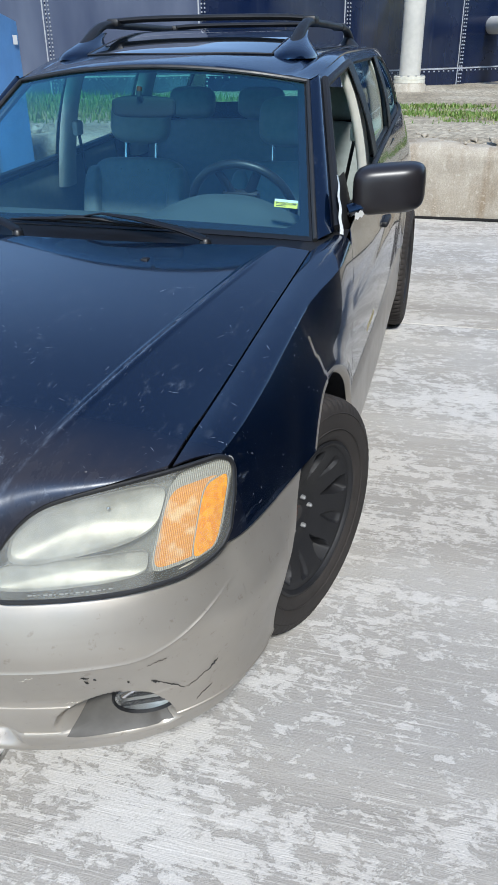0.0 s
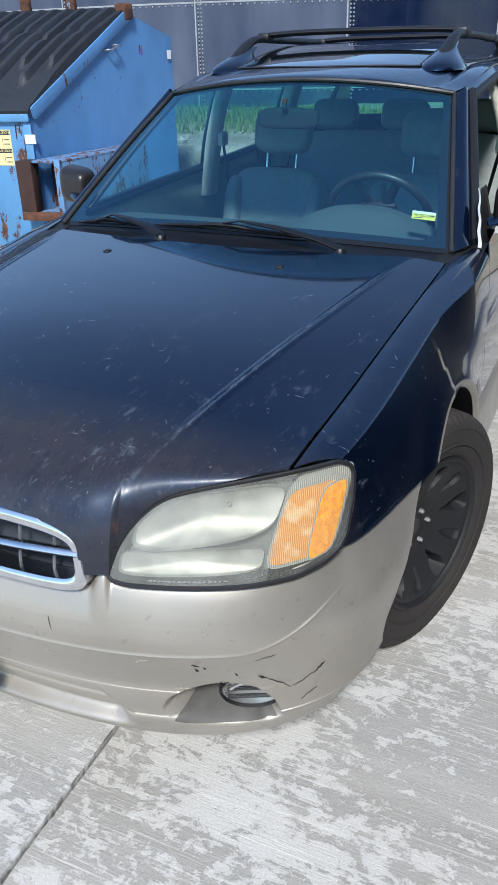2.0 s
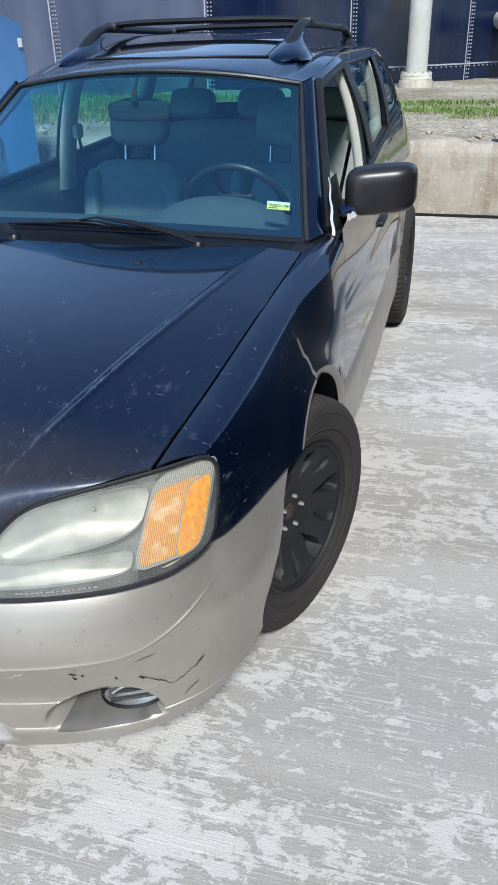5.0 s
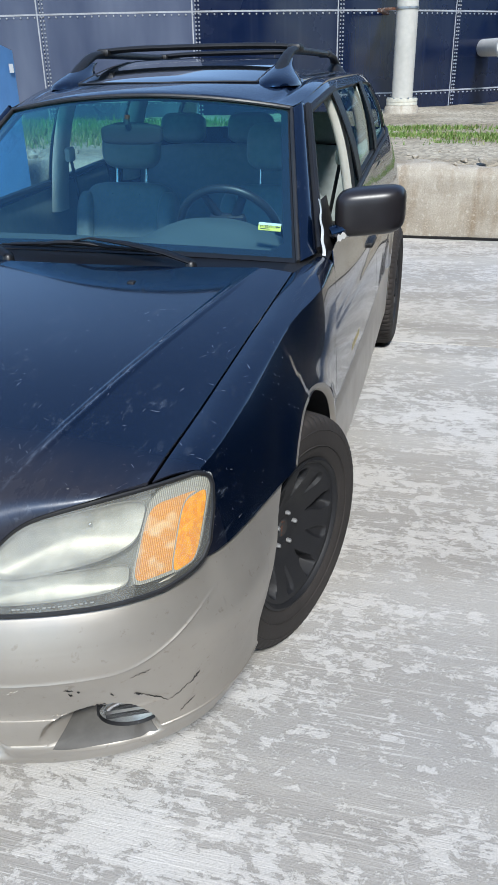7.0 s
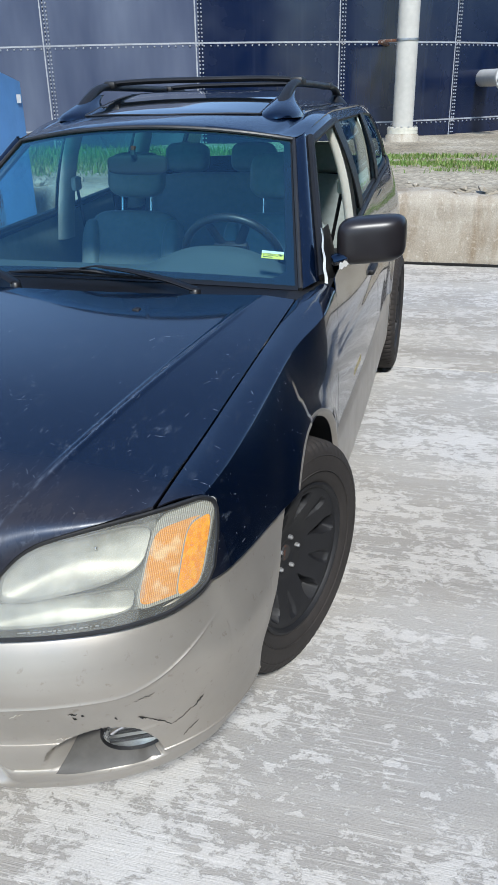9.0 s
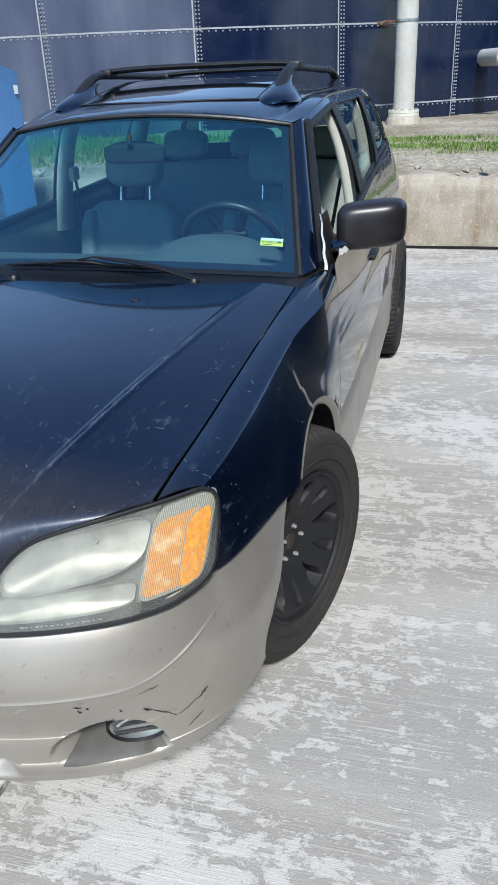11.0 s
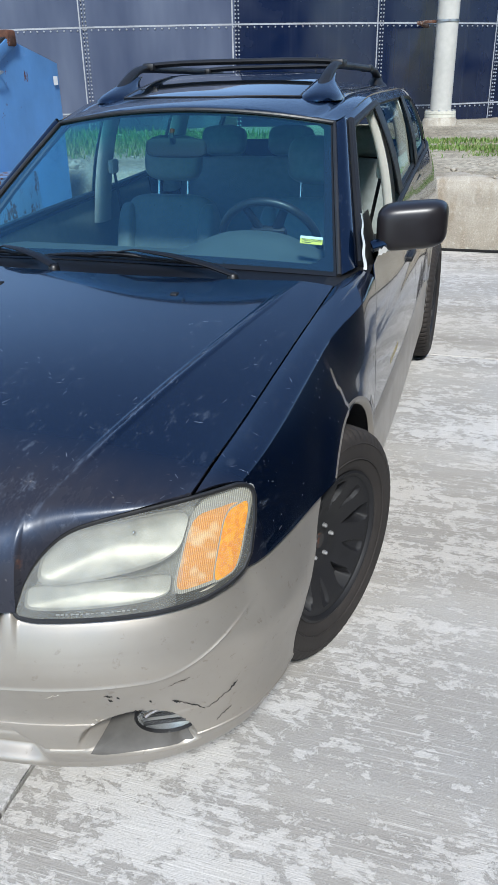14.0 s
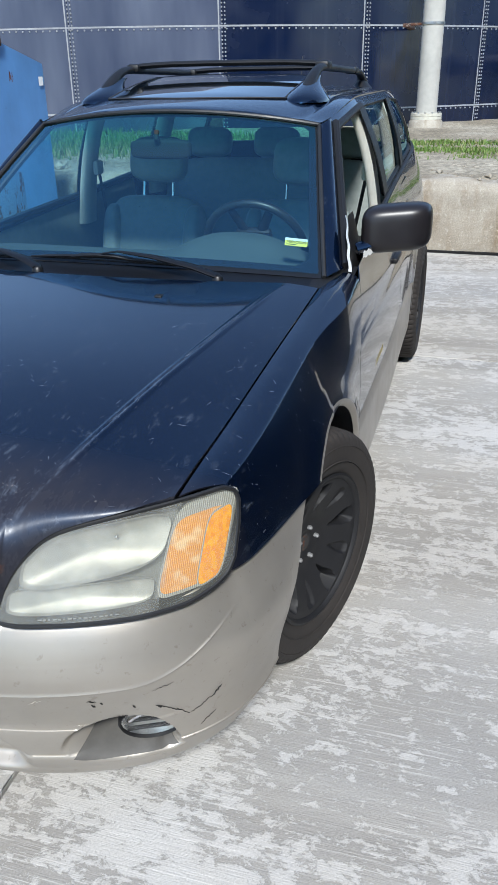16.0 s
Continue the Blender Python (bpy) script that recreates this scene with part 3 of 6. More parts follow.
# ---- dark trees far behind the yard, seen in the paint ----
rnd = random.Random(11)
tv, tf = [], []
for i in range(900):
    a = rnd.uniform(radians(-20), radians(75))
    r = rnd.uniform(42, 50)
    h = (5.5 + 2.5 * noise.noise(Vector((a * 9, 0, 0)))) * rnd.random() ** 0.6
    c, size = Vector((r * math.sin(a) + 2, r * math.cos(a), h)), rnd.uniform(0.7, 1.5)
    k = len(tv)
    for j in range(6):
        d = Vector((rnd.gauss(0, 1), rnd.gauss(0, 1), rnd.gauss(0, 1))).normalized() * size * rnd.uniform(0.7, 1.2)
        tv.append(c + d)
    tf += [(k + p, k + q, k + w) for p, q, w in ((0, 1, 2), (0, 2, 3), (0, 3, 4), (1, 2, 5), (2, 3, 5), (3, 4, 5), (0, 4, 1), (1, 4, 5))]
me = bpy.data.meshes.new("far_trees")
me.from_pydata([tuple(v) for v in tv], [], tf)
me.materials.append(grained("dark_foliage", (0.035, 0.05, 0.02), 0.9, amount=0.4, scale=0.8))
tagged(new("far_trees", me), "dark green trees far behind the yard", "trees", kind="stuff")

# ---- white standpipe and its clamp ----
PX, PY, PR, PZ = 0.006, 13.5, 0.185, 0.745
pipe = thing("standpipe", "white painted steel pipe standing on a bolted flange", "pipe", m=pose(PX, PY, 0.6))
part("pipe", lathe([(PR, 0.2), (PR, 6.5)], 40, "Z"), M["white"], pipe)
bm = bmesh.new()
add_lathe(bm, [(PR, 0.25), (PR + 0.03, 0.245), (PR + 0.09, 0.24), (PR + 0.09, 0.195), (PR + 0.08, 0.19), (PR + 0.09, 0.185), (PR + 0.09, 0.14), (0.0, 0.14)], 40, "Z")
part("flange", bm, grained("weathered_flange", (0.52, 0.50, 0.42), 0.7, amount=0.2, scale=20), pipe)
for k in range(12):
    a = k * math.pi / 6
    part("flange_bolt", lathe([(0.0, 0.265), (0.018, 0.265), (0.018, 0.235)], 6, "Z"), M["steel"], pipe).location = ((PR + 0.06) * math.cos(a), (PR + 0.06) * math.sin(a), 0)
bm = bmesh.new()
add_lathe(bm, [(0.0, 0.14), (0.27, 0.14), (0.30, 0.1), (0.31, -0.1)], 24, "Z")
part("footing", bm, M["cast"], pipe, "rough concrete footing")
band_z = TZ - 0.6 - 0.03
part("strap", lathe([(PR + 0.002, band_z - 0.02), (PR + 0.014, band_z - 0.018), (PR + 0.014, band_z + 0.018), (PR + 0.002, band_z + 0.02)], 40, "Z"), M["steel"], pipe)
bm = box_mesh((-0.42, 0.05, band_z - 0.025), (-0.17, 0.10, band_z + 0.02), 0.01)
add_box(bm, (-0.52, 0.05, band_z - 0.045), (-0.42, 1.9, band_z + 0.015), 0.01)
part("bracket", bm, rusty_mat("rusted_bracket", (0.20, 0.17, 0.15), 1.4, 3.0, 0.8), pipe, "rusted steel bracket to the tank")

# ---- tank nozzle ----
noz = thing("tank_nozzle", "pale grey flanged pipe stub on the tank", "pipe stub")
npos = Vector((1.79, 15.05, 1.64))
nm = Matrix.Translation(npos) @ Matrix.Rotation(radians(18), 4, "Z")
noz.matrix_basis = nm
gm = grained("grey_pipe_paint", (0.45, 0.45, 0.44), 0.55, amount=0.15, scale=15)
part("stub", lathe([(0.16, 0.0), (0.16, 1.9)], 28, "Y"), gm, noz)
part("flange", lathe([(0.0, -0.05), (0.15, -0.05), (0.225, -0.04), (0.235, -0.02), (0.235, 0.05), (0.16, 0.06)], 32, "Y"), gm, noz)
for k in range(8):
    a = k * math.pi / 4 + 0.2
    part("flange_bolt", lathe([(0.0, -0.085), (0.022, -0.085), (0.022, -0.03)], 6, "Y"), M["steel"], noz).location = (0.19 * math.cos(a), 0, 0.19 * math.sin(a))
bm = bmesh.new()
add_tube(bm, [(-0.09, -0.075, -0.06), (0.02, -0.1, 0.0), (0.1, -0.075, 0.07)], 0.018, 8)
add_tube(bm, [(-0.08, -0.075, 0.06), (0.02, -0.1, 0.0), (0.09, -0.075, -0.07)], 0.018, 8)
part("handle", bm, M["steel"], noz)

# unseen dark blocks added on the driver's side to darken the paint's reflections: a low one near by, a high one behind
near_block = thing("wall_low", "unseen low dark block added for the flank to mirror", "wall", kind="structure")
part("body", box_mesh((2.05, -6.0, 0.0), (2.3, 3.3, 1.18), 0.03), grained("dark_near_block", (0.014, 0.015, 0.018), 0.45, amount=0.4, scale=4), near_block)
part("coping", box_mesh((2.02, -6.02, 1.181), (2.33, 3.32, 1.215), 0.01), grained("grey_block_edge", (0.20, 0.20, 0.20), 0.6, amount=0.3, scale=9), near_block)
tagged(done("wall_east", box_mesh((6.2, -14.0, 0.0), (6.5, 4.5, 7.5), 0.02), grained("dark_block_east", (0.030, 0.028, 0.026), 0.85, amount=0.3, scale=3)), "unseen high dark block added to darken reflections in the paint", "wall", kind="structure")

# ---- dumpster ----
DA, DLEAN = 12.0, 17.0          # turn of the front; how far the flanks lean out of square
dump = thing("dumpster", "blue steel dumpster with rust and a black ribbed lid", "dumpster", m=pose(-2.83, 3.0, 0, 0, 0, DA))
blue_side = rusty_mat("blue_dumpster_paint", (0.078, 0.215, 0.45), 0.42)
blue_front = rusty_mat("worn_blue_paint", (0.085, 0.245, 0.46), 0.8)
rusty_blue = rusty_mat("rust_run_blue", (0.10, 0.22, 0.40), 1.0, 1.6)
rust = rusty_mat("rusted_steel", (0.16, 0.20, 0.32), 1.7, 1.5, 0.8)
DW, S1, S2, Z0, Z1, Z2 = 2.05, 1.22, 1.86, 1.155, 1.81, 1.63


def prism(profile, x0, x1):
    bm = bmesh.new()
    a = [bm.verts.new((x0, y, z)) for y, z in profile]
    b = [bm.verts.new((x1, y, z)) for y, z in profile]
    bm.faces.new(a)
    bm.faces.new(b[::-1])
    for i in range(len(profile)):
        j = (i + 1) % len(profile)
        bm.faces.new((a[j], a[i], b[i], b[j]))
    bmesh.ops.recalc_face_normals(bm, faces=bm.faces[:])
    return bm


for x0 in (-0.012, -DW):
    bm = prism([(0, 0.1), (0, Z0), (S1, Z1), (S2, Z2), (S2, 0.1)], x0, x0 + 0.012)
    part("side_plate", bm, blue_side, dump)
part("front_plate", box_mesh((-DW + 0.012, 0, 0.1), (-0.012, 0.012, Z0), 0), blue_front, dump, "scuffed blue front with rust runs")
part("back_plate", box_mesh((-DW + 0.012, S2 - 0.012, 0.1), (-0.012, S2, Z2), 0), blue_side, dump)
part("floor_plate", box_mesh((-DW + 0.012, 0.012, 0.1), (-0.012, S2 - 0.012, 0.112), 0), rust, dump)
slope = math.degrees(math.atan2(Z1 - Z0, S1))
length = math.hypot(Z1 - Z0, S1)
part("front_rail", box_mesh((-DW - 0.01, -0.035, Z0 - 0.07), (0.012, 0.0, Z0 - 0.005), 0.008), blue_front, dump)
part("slope_rail", box_mesh((-0.005, 0.0, -0.07), (0.03, length, 0.02), 0.008, pose(0, 0, Z0, slope)), blue_side, dump)
part("corner_post", box_mesh((-0.05, -0.012, 0.1), (0.010, -0.001, Z0 - 0.07), 0.003), blue_front, dump)
part("hinge", box_mesh((-0.06, S1 - 0.05, Z1 - 0.06), (0.045, S1 + 0.06, Z1 + 0.06), 0.02), rust, dump, "rusted hinge knuckle")
part("base_skid", box_mesh((-DW + 0.05, 0.05, 0.0), (-0.05, 0.25, 0.1), 0.01), rust, dump)
part("base_skid", box_mesh((-DW + 0.05, 1.3, 0.0), (-0.05, 1.5, 0.1), 0.01), rust, dump)
lid_mat = grained("black_lid_plastic", (0.016, 0.019, 0.026), 0.58, amount=0.25, scale=18)


def lid(u, v):
    """One half of the lid, with raised ribs up the slope."""
    x, s = u, v
    edge = min(1.0, s / 0.12, (1 - s) / 0.06)
    rib = smooth((math.sin(x * math.pi * 2 * 9) + 0.15) / 0.6) * max(0.0, edge)
    begin = 0.20 if int(x * 9) % 2 else 0.34
    cut = smooth((s - begin) / 0.05) * (1 - 0.4 * math.exp(-((s - (0.66 if int(x * 9) % 3 else 0.58)) / 0.02) ** 2))
    arch = 0.05 * math.sin(math.pi * s)
    return Vector((x, s, 0.02 + arch + 0.045 * rib * cut))


for x0, x1 in ((-DW / 2 + 0.01, 0.02), (-DW - 0.02, -DW / 2 - 0.01)):
    bm = bmesh.new()
    sm = pose(0, 0, Z0 + 0.005, slope)
    add_grid(bm, lambda u, v: sm @ Vector((lerp(x0, x1, u), lerp(-0.04, length, v), lid(u, v).z)), 112, 36)
    add_grid(bm, lambda u, v: sm @ Vector((lerp(x0, x1, u), -0.04 - 0.001 * v, lerp(lid(u, 0).z, -0.03, v))), 60, 1, mirror=True)
    for e in (0, 1):
        add_grid(bm, lambda u, v: sm @ Vector((lerp(x0, x1, e), lerp(-0.04, length, u), lerp(lid(e, u).z, -0.01, v))), 24, 1, mirror=not e)
    part("lid", bm, lid_mat, dump, "black ribbed plastic lid")
for x in (-0.45, -0.85, -1.45, -1.85):
    bm = box_mesh((x - 0.04, S1 - 0.02, Z1 + 0.0), (x + 0.04, S1 + 0.02, Z1 + 0.16), 0.008, pose(0, 0, 0))
    part("hinge_strap", bm, rust, dump)
# fork sleeve on the side, open to the front
patchy = rusty_mat("patchy_rust_blue", (0.10, 0.20, 0.36), 1.12, 1.8, 0.8)
old_rust = grained("dark_old_rust", (0.045, 0.020, 0.015), 0.9, amount=0.5, scale=14)
for nm_, lo, hi in (("sleeve_floor", (0.0, -0.12, 0.45), (0.25, 1.0, 0.465)), ("sleeve_top", (0.0, -0.12, 0.815), (0.25, 1.0, 0.83)), ("sleeve_side", (0.235, -0.12, 0.465), (0.25, 1.0, 0.815))):
    part(nm_, box_mesh(lo, hi, 0.003), patchy if nm_ != "sleeve_side" else rusty_blue, dump, "rust-eaten steel fork sleeve")
part("sleeve_lip", box_mesh((-0.09, -0.14, 0.41), (0.26, -0.12, 0.47), 0.004), rust, dump)
part("sleeve_flange", box_mesh((0.215, -0.14, 0.47), (0.26, -0.12, 0.84), 0.004), rusty_blue, dump)
part("sleeve_cheek", box_mesh((-0.09, -0.135, 0.41), (0.03, -0.015, 0.83), 0.004), old_rust, dump)
part("sleeve_back", box_mesh((0.001, 0.16, 0.466), (0.234, 0.172, 0.814), 0), old_rust, dump, "dark rusted back of the sleeve")
sticker_white = grained("white_sticker", (0.75, 0.75, 0.72), 0.5, amount=0.08, scale=20)
worn_white = rusty_mat("worn_white_print", (0.60, 0.62, 0.63), 0.35, 4.0, 0.6)
sticker_yellow = grained("yellow_label", (0.66, 0.58, 0.30), 0.5, amount=0.12, scale=15)
part("sticker", box_mesh((-0.045, -0.004, 0.935), (0.036, -0.0165, 0.998), 0), sticker_white, dump, "white reflective sticker")
part("sticker", box_mesh((0.0135, S2 - 0.10, 1.46), (0.0145, S2 - 0.04, 1.53), 0), sticker_white, dump, "white reflective sticker")
part("grab_handle", (lambda b: (add_tube(b, [(0.0, 0.93, 1.535), (0.05, 0.93, 1.535), (0.05, 1.03, 1.57), (0.0, 1.03, 1.57)], 0.009, 8), b)[1])(bmesh.new()), M["steel"], dump)
ink = mat("black_ink", (0.02, 0.02, 0.02), 0.6)
front_m = pose(0, -0.003, 0, 90)
for z in (0.97, 0.845):
    lab = part("warning_label", box_mesh((-0.30, -0.0025, z - 0.062), (-0.165, -0.0005, z + 0.062), 0), sticker_yellow, dump, "faded yellow warning label")
    part("heading_bar", box_mesh((-0.294, -0.0032, z + 0.026), (-0.171, -0.0026, z + 0.056), 0), ink, lab)
    text_part("heading", "CAUTION", 0.024, pose(-0.228, -0.0035, z + 0.041, 90), sticker_yellow, lab)
    for k in range(2):
        part("text_bar", box_mesh((-0.225, -0.0030, z - 0.04 + 0.03 * k), (-0.178, -0.0026, z - 0.034 + 0.03 * k), 0), ink, lab)
    part("picture_frame", box_mesh((-0.236, -0.0030, z - 0.05), (-0.234, -0.0026, z + 0.02), 0), ink, lab)
for k in range(7):
    bm = bmesh.new()
    a, r = k * 1.047 + 0.3, (0.0 if k == 0 else 0.098)
    c = bmesh.ops.create_circle(bm, cap_ends=True, segments=9, radius=0.062 + 0.012 * (k % 3), matrix=Matrix.Translation((-0.745 + r * math.cos(a), -0.003 - 0.0003 * k, 0.80 + 1.35 * r * math.sin(a))) @ pose(0, 0, 0, 90))
    part("emblem_petal", bm, worn_white, dump, "worn white emblem")
for z, x0, x1, h in ((0.525, -0.96, -0.60, 0.042), (0.46, -0.90, -0.66, 0.024), (0.385, -0.96, -0.585, 0.036), (0.325, -0.95, -0.58, 0.012)):
    part("lettering_bar", box_mesh((x0, -0.0025, z - h / 2), (x1, -0.0005, z + h / 2), 0), worn_white, dump)

rnd = random.Random(21)
for k in range(9):          # cracks through the emblem and rust runs below it
    pts = [Vector((-0.745 + 0.02 * rnd.uniform(-1, 1), -0.006, 0.80 + 0.03 * rnd.uniform(-1, 1)))]
    a = k * 0.7
    for j in range(5):
        a += rnd.uniform(-0.5, 0.5)
        pts.append(pts[-1] + Vector((0.045 * math.cos(a), 0, 0.055 * math.sin(a))))
    bm = bmesh.new()
    add_tube(bm, pts, 0.0035, 4)
    part("crack", bm, rust, dump)
for k in range(9):          # rust streaks that run down the front
    x = rnd.choice((rnd.uniform(-1.0, -0.33), rnd.uniform(-0.14, -0.03)))
    z0 = 1.065
    pts = [Vector((x + 0.003 * rnd.uniform(-1, 1), -0.001, z0 - 0.05 * j)) for j in range(rnd.randint(2, 7))]
    bm = bmesh.new()
    add_tube(bm, pts, [rnd.uniform(0.004, 0.013) for _ in pts], 6, 0.3)
    part("rust_streak", bm, rust, dump)
part("rusted_skirt", sheet(lambda u, v: (lerp(-DW, -0.02, u), -0.014 - 0.004 * math.sin(u * 90), lerp(0.06, 0.235 - 0.10 * smooth((u * DW - 1.45) / 0.5) + 0.012 * math.sin(u * 47) + 0.008 * math.sin(u * 113), v)), 160, 4, thick=-0.012, mirror=True), rusty_mat("rusted_skirt", (0.20, 0.27, 0.38), 1.3, 1.4, 0.85), dump, "rust-eaten lower edge")
for ob in bpy.data.objects:     # the flanks stand out of square to the front
    if ob.parent and (ob.parent == dump or ob.parent.parent == dump):
        lean_x, lean_y = math.sin(radians(DLEAN)), math.cos(radians(DLEAN))
        if ob.matrix_basis == Matrix.Identity(4):
            for v in ob.data.vertices:
                if v.co.y > 0:
                    v.co.x, v.co.y = v.co.x + lean_x * v.co.y, lean_y * v.co.y

# ---- timber and yellow kerb by the dumpster ----
tagged(done("timber_beam", box_mesh((-2.3, -0.30, 0.0), (0.0, -0.10, 0.12), 0.01, pose(-2.83, 3.0, 0, 0, 0, DA)), grained("weathered_timber", (0.16, 0.11, 0.065), 0.85, amount=0.35, scale=12)), "weathered brown timber beam lying by the dumpster", "timber")
tagged(done("parking_kerb", box_mesh((-2.2, -0.74, 0.0), (-0.1, -0.56, 0.11), 0.03, pose(-2.83, 3.0, 0, 0, 0, DA)), grained("yellow_kerb_paint", (0.52, 0.42, 0.16), 0.7, amount=0.25, scale=18)), "yellow painted concrete parking kerb", "kerb")


# ---- the car: its outer surfaces ----
# The front axle stands at y = 0, the nose at y = -0.93, the middle at x = 0; +x is the driver's side.
car = thing("estate_car", "dark navy estate car with silver-beige bumper and cladding", "car")
R_ARCH, AXLE_Z, WHEELBASE, HALF = 0.405, 0.338, 2.65, 0.842
GAP = 0.004


def nose_y(x):
    """Front outline in plan at bumper height."""
    t = min(1.0, abs(x) / 0.85)
    return -0.37 - 0.56 * (1 - t ** 2.55) ** (1 / 2.55)


def nose_x(y):
    t = min(1.0, max(0.0, (-0.37 - y) / 0.56))
    return 0.85 * (1 - t ** 2.55) ** (1 / 2.55)


def gap_x(y):
    """The joint between bonnet and wing."""
    return curve(((-0.66, 0.668), (-0.22, 0.682), (0.43, 0.708)), y)


def bonnet_mid(y):
    return curve(((-0.93, 0.752), (-0.86, 0.797), (-0.75, 0.836), (-0.6, 0.865), (-0.3, 0.912), (0.0, 0.941), (0.25, 0.960), (0.46, 0.975)), y)


def ridge_x(y):
    """The raised crease of the bonnet."""
    return min(0.69, 0.42 + 0.164 * (y + 0.775))


def bonnet_z(x, y):
    x = abs(x)
    e, r = gap_x(y), ridge_x(y)
    drop = curve(((-0.80, 0.022), (-0.63, 0.030), (-0.3, 0.050), (0.1, 0.040), (0.43, 0.026)), y)
    inner = 0.45 * drop * (min(x, r) / e) ** 2
    outer = 0.0
    if x > r:
        t = (x - r) / max(0.02, e - r)
        outer = (drop * (1 - 0.45 * (r / e) ** 2)) * (0.75 * t + 0.25 * t * t)
    crease = (0.0040 * math.exp(-((x - r) / 0.0048) ** 2) + 0.0026 * math.exp(-((x - r + 0.012) / 0.0040) ** 2)) * smooth((y + 0.72) / 0.18) * smooth((0.36 - y) / 0.16)
    return bonnet_mid(y) - inner - outer + crease


def side_x(y, z):
    """Half width of the flanks."""
    w = HALF + 0.006 * math.exp(-((y - 1.3) / 1.2) ** 2)
    if y < -0.2:
        w = min(w, lerp(HALF, nose_x(y), min(1, (-0.2 - y) / 0.2)))
    if y < -0.25:
        w -= 0.36 * max(0.0, z - 0.655) * min(1, (-0.25 - y) / 0.3)
    if y > 2.9:
        w -= 0.13 * ((y - 2.9) / 0.9) ** 2.2
    w -= 0.012 * min(1, max(0, (y - 1.2) / 0.8))
    top = max(0.0, z - 0.62)
    return w - 0.42 * top * top - 0.10 * max(0.0, 0.42 - z) ** 1.5


BELT = ((0.4, 0.975), (0.8, 1.005), (1.4, 1.035), (2.0, 1.060), (2.8, 1.10), (3.6, 1.13))


def belt_z(y):
    return curve(BELT, y)


def arch_low(y, base):
    """Lower edge of a panel, cut by the wheel arches."""
    z = base
    for c in (0.0, WHEELBASE):
        if abs(y - c) < R_ARCH:
            z = max(z, AXLE_Z + math.sqrt(R_ARCH ** 2 - (y - c) ** 2))
    return z


def top_edge_x(y):
    """Half width where wing and bumper meet."""
    return curve(((-0.66, 0.738), (-0.60, 0.778), (-0.51, 0.805), (-0.44, 0.820), (-0.30, 0.843), (-0.15, 0.850)), y)


def wing_flank(y, z):
    """Half width of the front wing below its shoulder."""
    yc = min(y, 0.43)
    zs = bonnet_z(gap_x(yc), min(y, 0.46)) - 0.011 + 0.06 * max(0, y - 0.46)
    sx = curve(((-0.66, 0.728), (-0.45, 0.750), (-0.17, 0.759), (0.27, 0.775), (0.45, 0.792), (0.70, 0.800)), y)
    full = top_edge_x(y) + 0.003 if y < 0.0 else side_x(y, 0.60)
    t = min(1.0, max(0.0, (zs - z) / (zs - 0.60)))
    x = lerp(sx + (full - sx) * (1 - (1 - t) ** 1.9), side_x(y, z), smooth((y - 0.05) / 0.40))
    d = math.hypot(y, z - AXLE_Z) - R_ARCH
    if y > -0.5:
        x += 0.013 * math.exp(-(d / 0.05) ** 2) * smooth((y + 0.42) / 0.15)
    return x


def door_lean(z):
    """How far the upper edge between wing and front door lies back."""
    return 0.8 * max(0.0, z - 0.735)


def wing(sign):
    """Front wing: from the bonnet joint over the shoulder down to arch and bumper."""
    V1 = 0.24

    def f(u, v):
        if v < V1:
            ya = lerp(-0.655, -0.585, v / V1)
        else:
            ya = curve(((0.0, -0.585), (0.18, -0.578), (0.35, -0.590), (0.65, -0.618), (0.85, -0.645), (1.0, -0.668)), (v - V1) / (1 - V1))
        y = lerp(ya, 0.60 if v < V1 else 0.437, u)
        gx = (gap_x(y) if y < 0.43 else lerp(gap_x(0.43), 0.775, (y - 0.43) / 0.27)) + GAP
        zg = bonnet_z(gap_x(min(y, 0.43)), min(y, 0.46)) - 0.001 + 0.06 * max(0, y - 0.46)
        low = arch_low(y, 0.30 if y > 0.3 else 0.664)
        sx = curve(((-0.66, 0.728), (-0.45, 0.750), (-0.17, 0.759), (0.27, 0.775), (0.45, 0.792), (0.70, 0.800)), y)
        zs = zg - 0.010
        if v < V1:                                    # the flat top beside the bonnet
            t = v / V1
            x, z = lerp(gx, sx, t), lerp(zg, zs, t ** 1.8) + 0.002 * math.sin(math.pi * t)
        else:                                         # over the shoulder and down the flank
            t = ((v - V1) / (1 - V1)) ** 1.25
            z = lerp(zs, min(low, zs), t)
            if y > 0.2:
                y += door_lean(z) * (y - 0.2) / 0.237
            x = wing_flank(y, z)
        return (sign * x, y, z)

    return sheet(f, 80, 48, thick=-0.003, mirror=sign > 0)


for s in (1, -1):
    part("front_wing", wing(s), M["paint"], car)


# where the head lamps lie
LAMP_X0, LAMP_X1 = 0.394, 0.7695


def lamp_front(x, z):
    """The smooth surface in which a head lamp's lens lies."""
    return nose_y(x) + 0.026 + 0.52 * (z - 0.655)


def lamp_edges(x):
    """Lower and upper edge of the lamp at x."""
    low = curve(((0.394, 0.655), (0.405, 0.648), (0.44, 0.6435), (0.62, 0.643), (0.70, 0.647), (0.74, 0.659), (0.762, 0.676), (0.7695, 0.700)), x)
    high = curve(((0.394, 0.665), (0.401, 0.698), (0.426, 0.746), (0.461, 0.780), (0.490, 0.794), (0.55, 0.808), (0.623, 0.819), (0.69, 0.826), (0.735, 0.829), (0.755, 0.820), (0.765, 0.800), (0.7695, 0.755)), x)
    return low, high


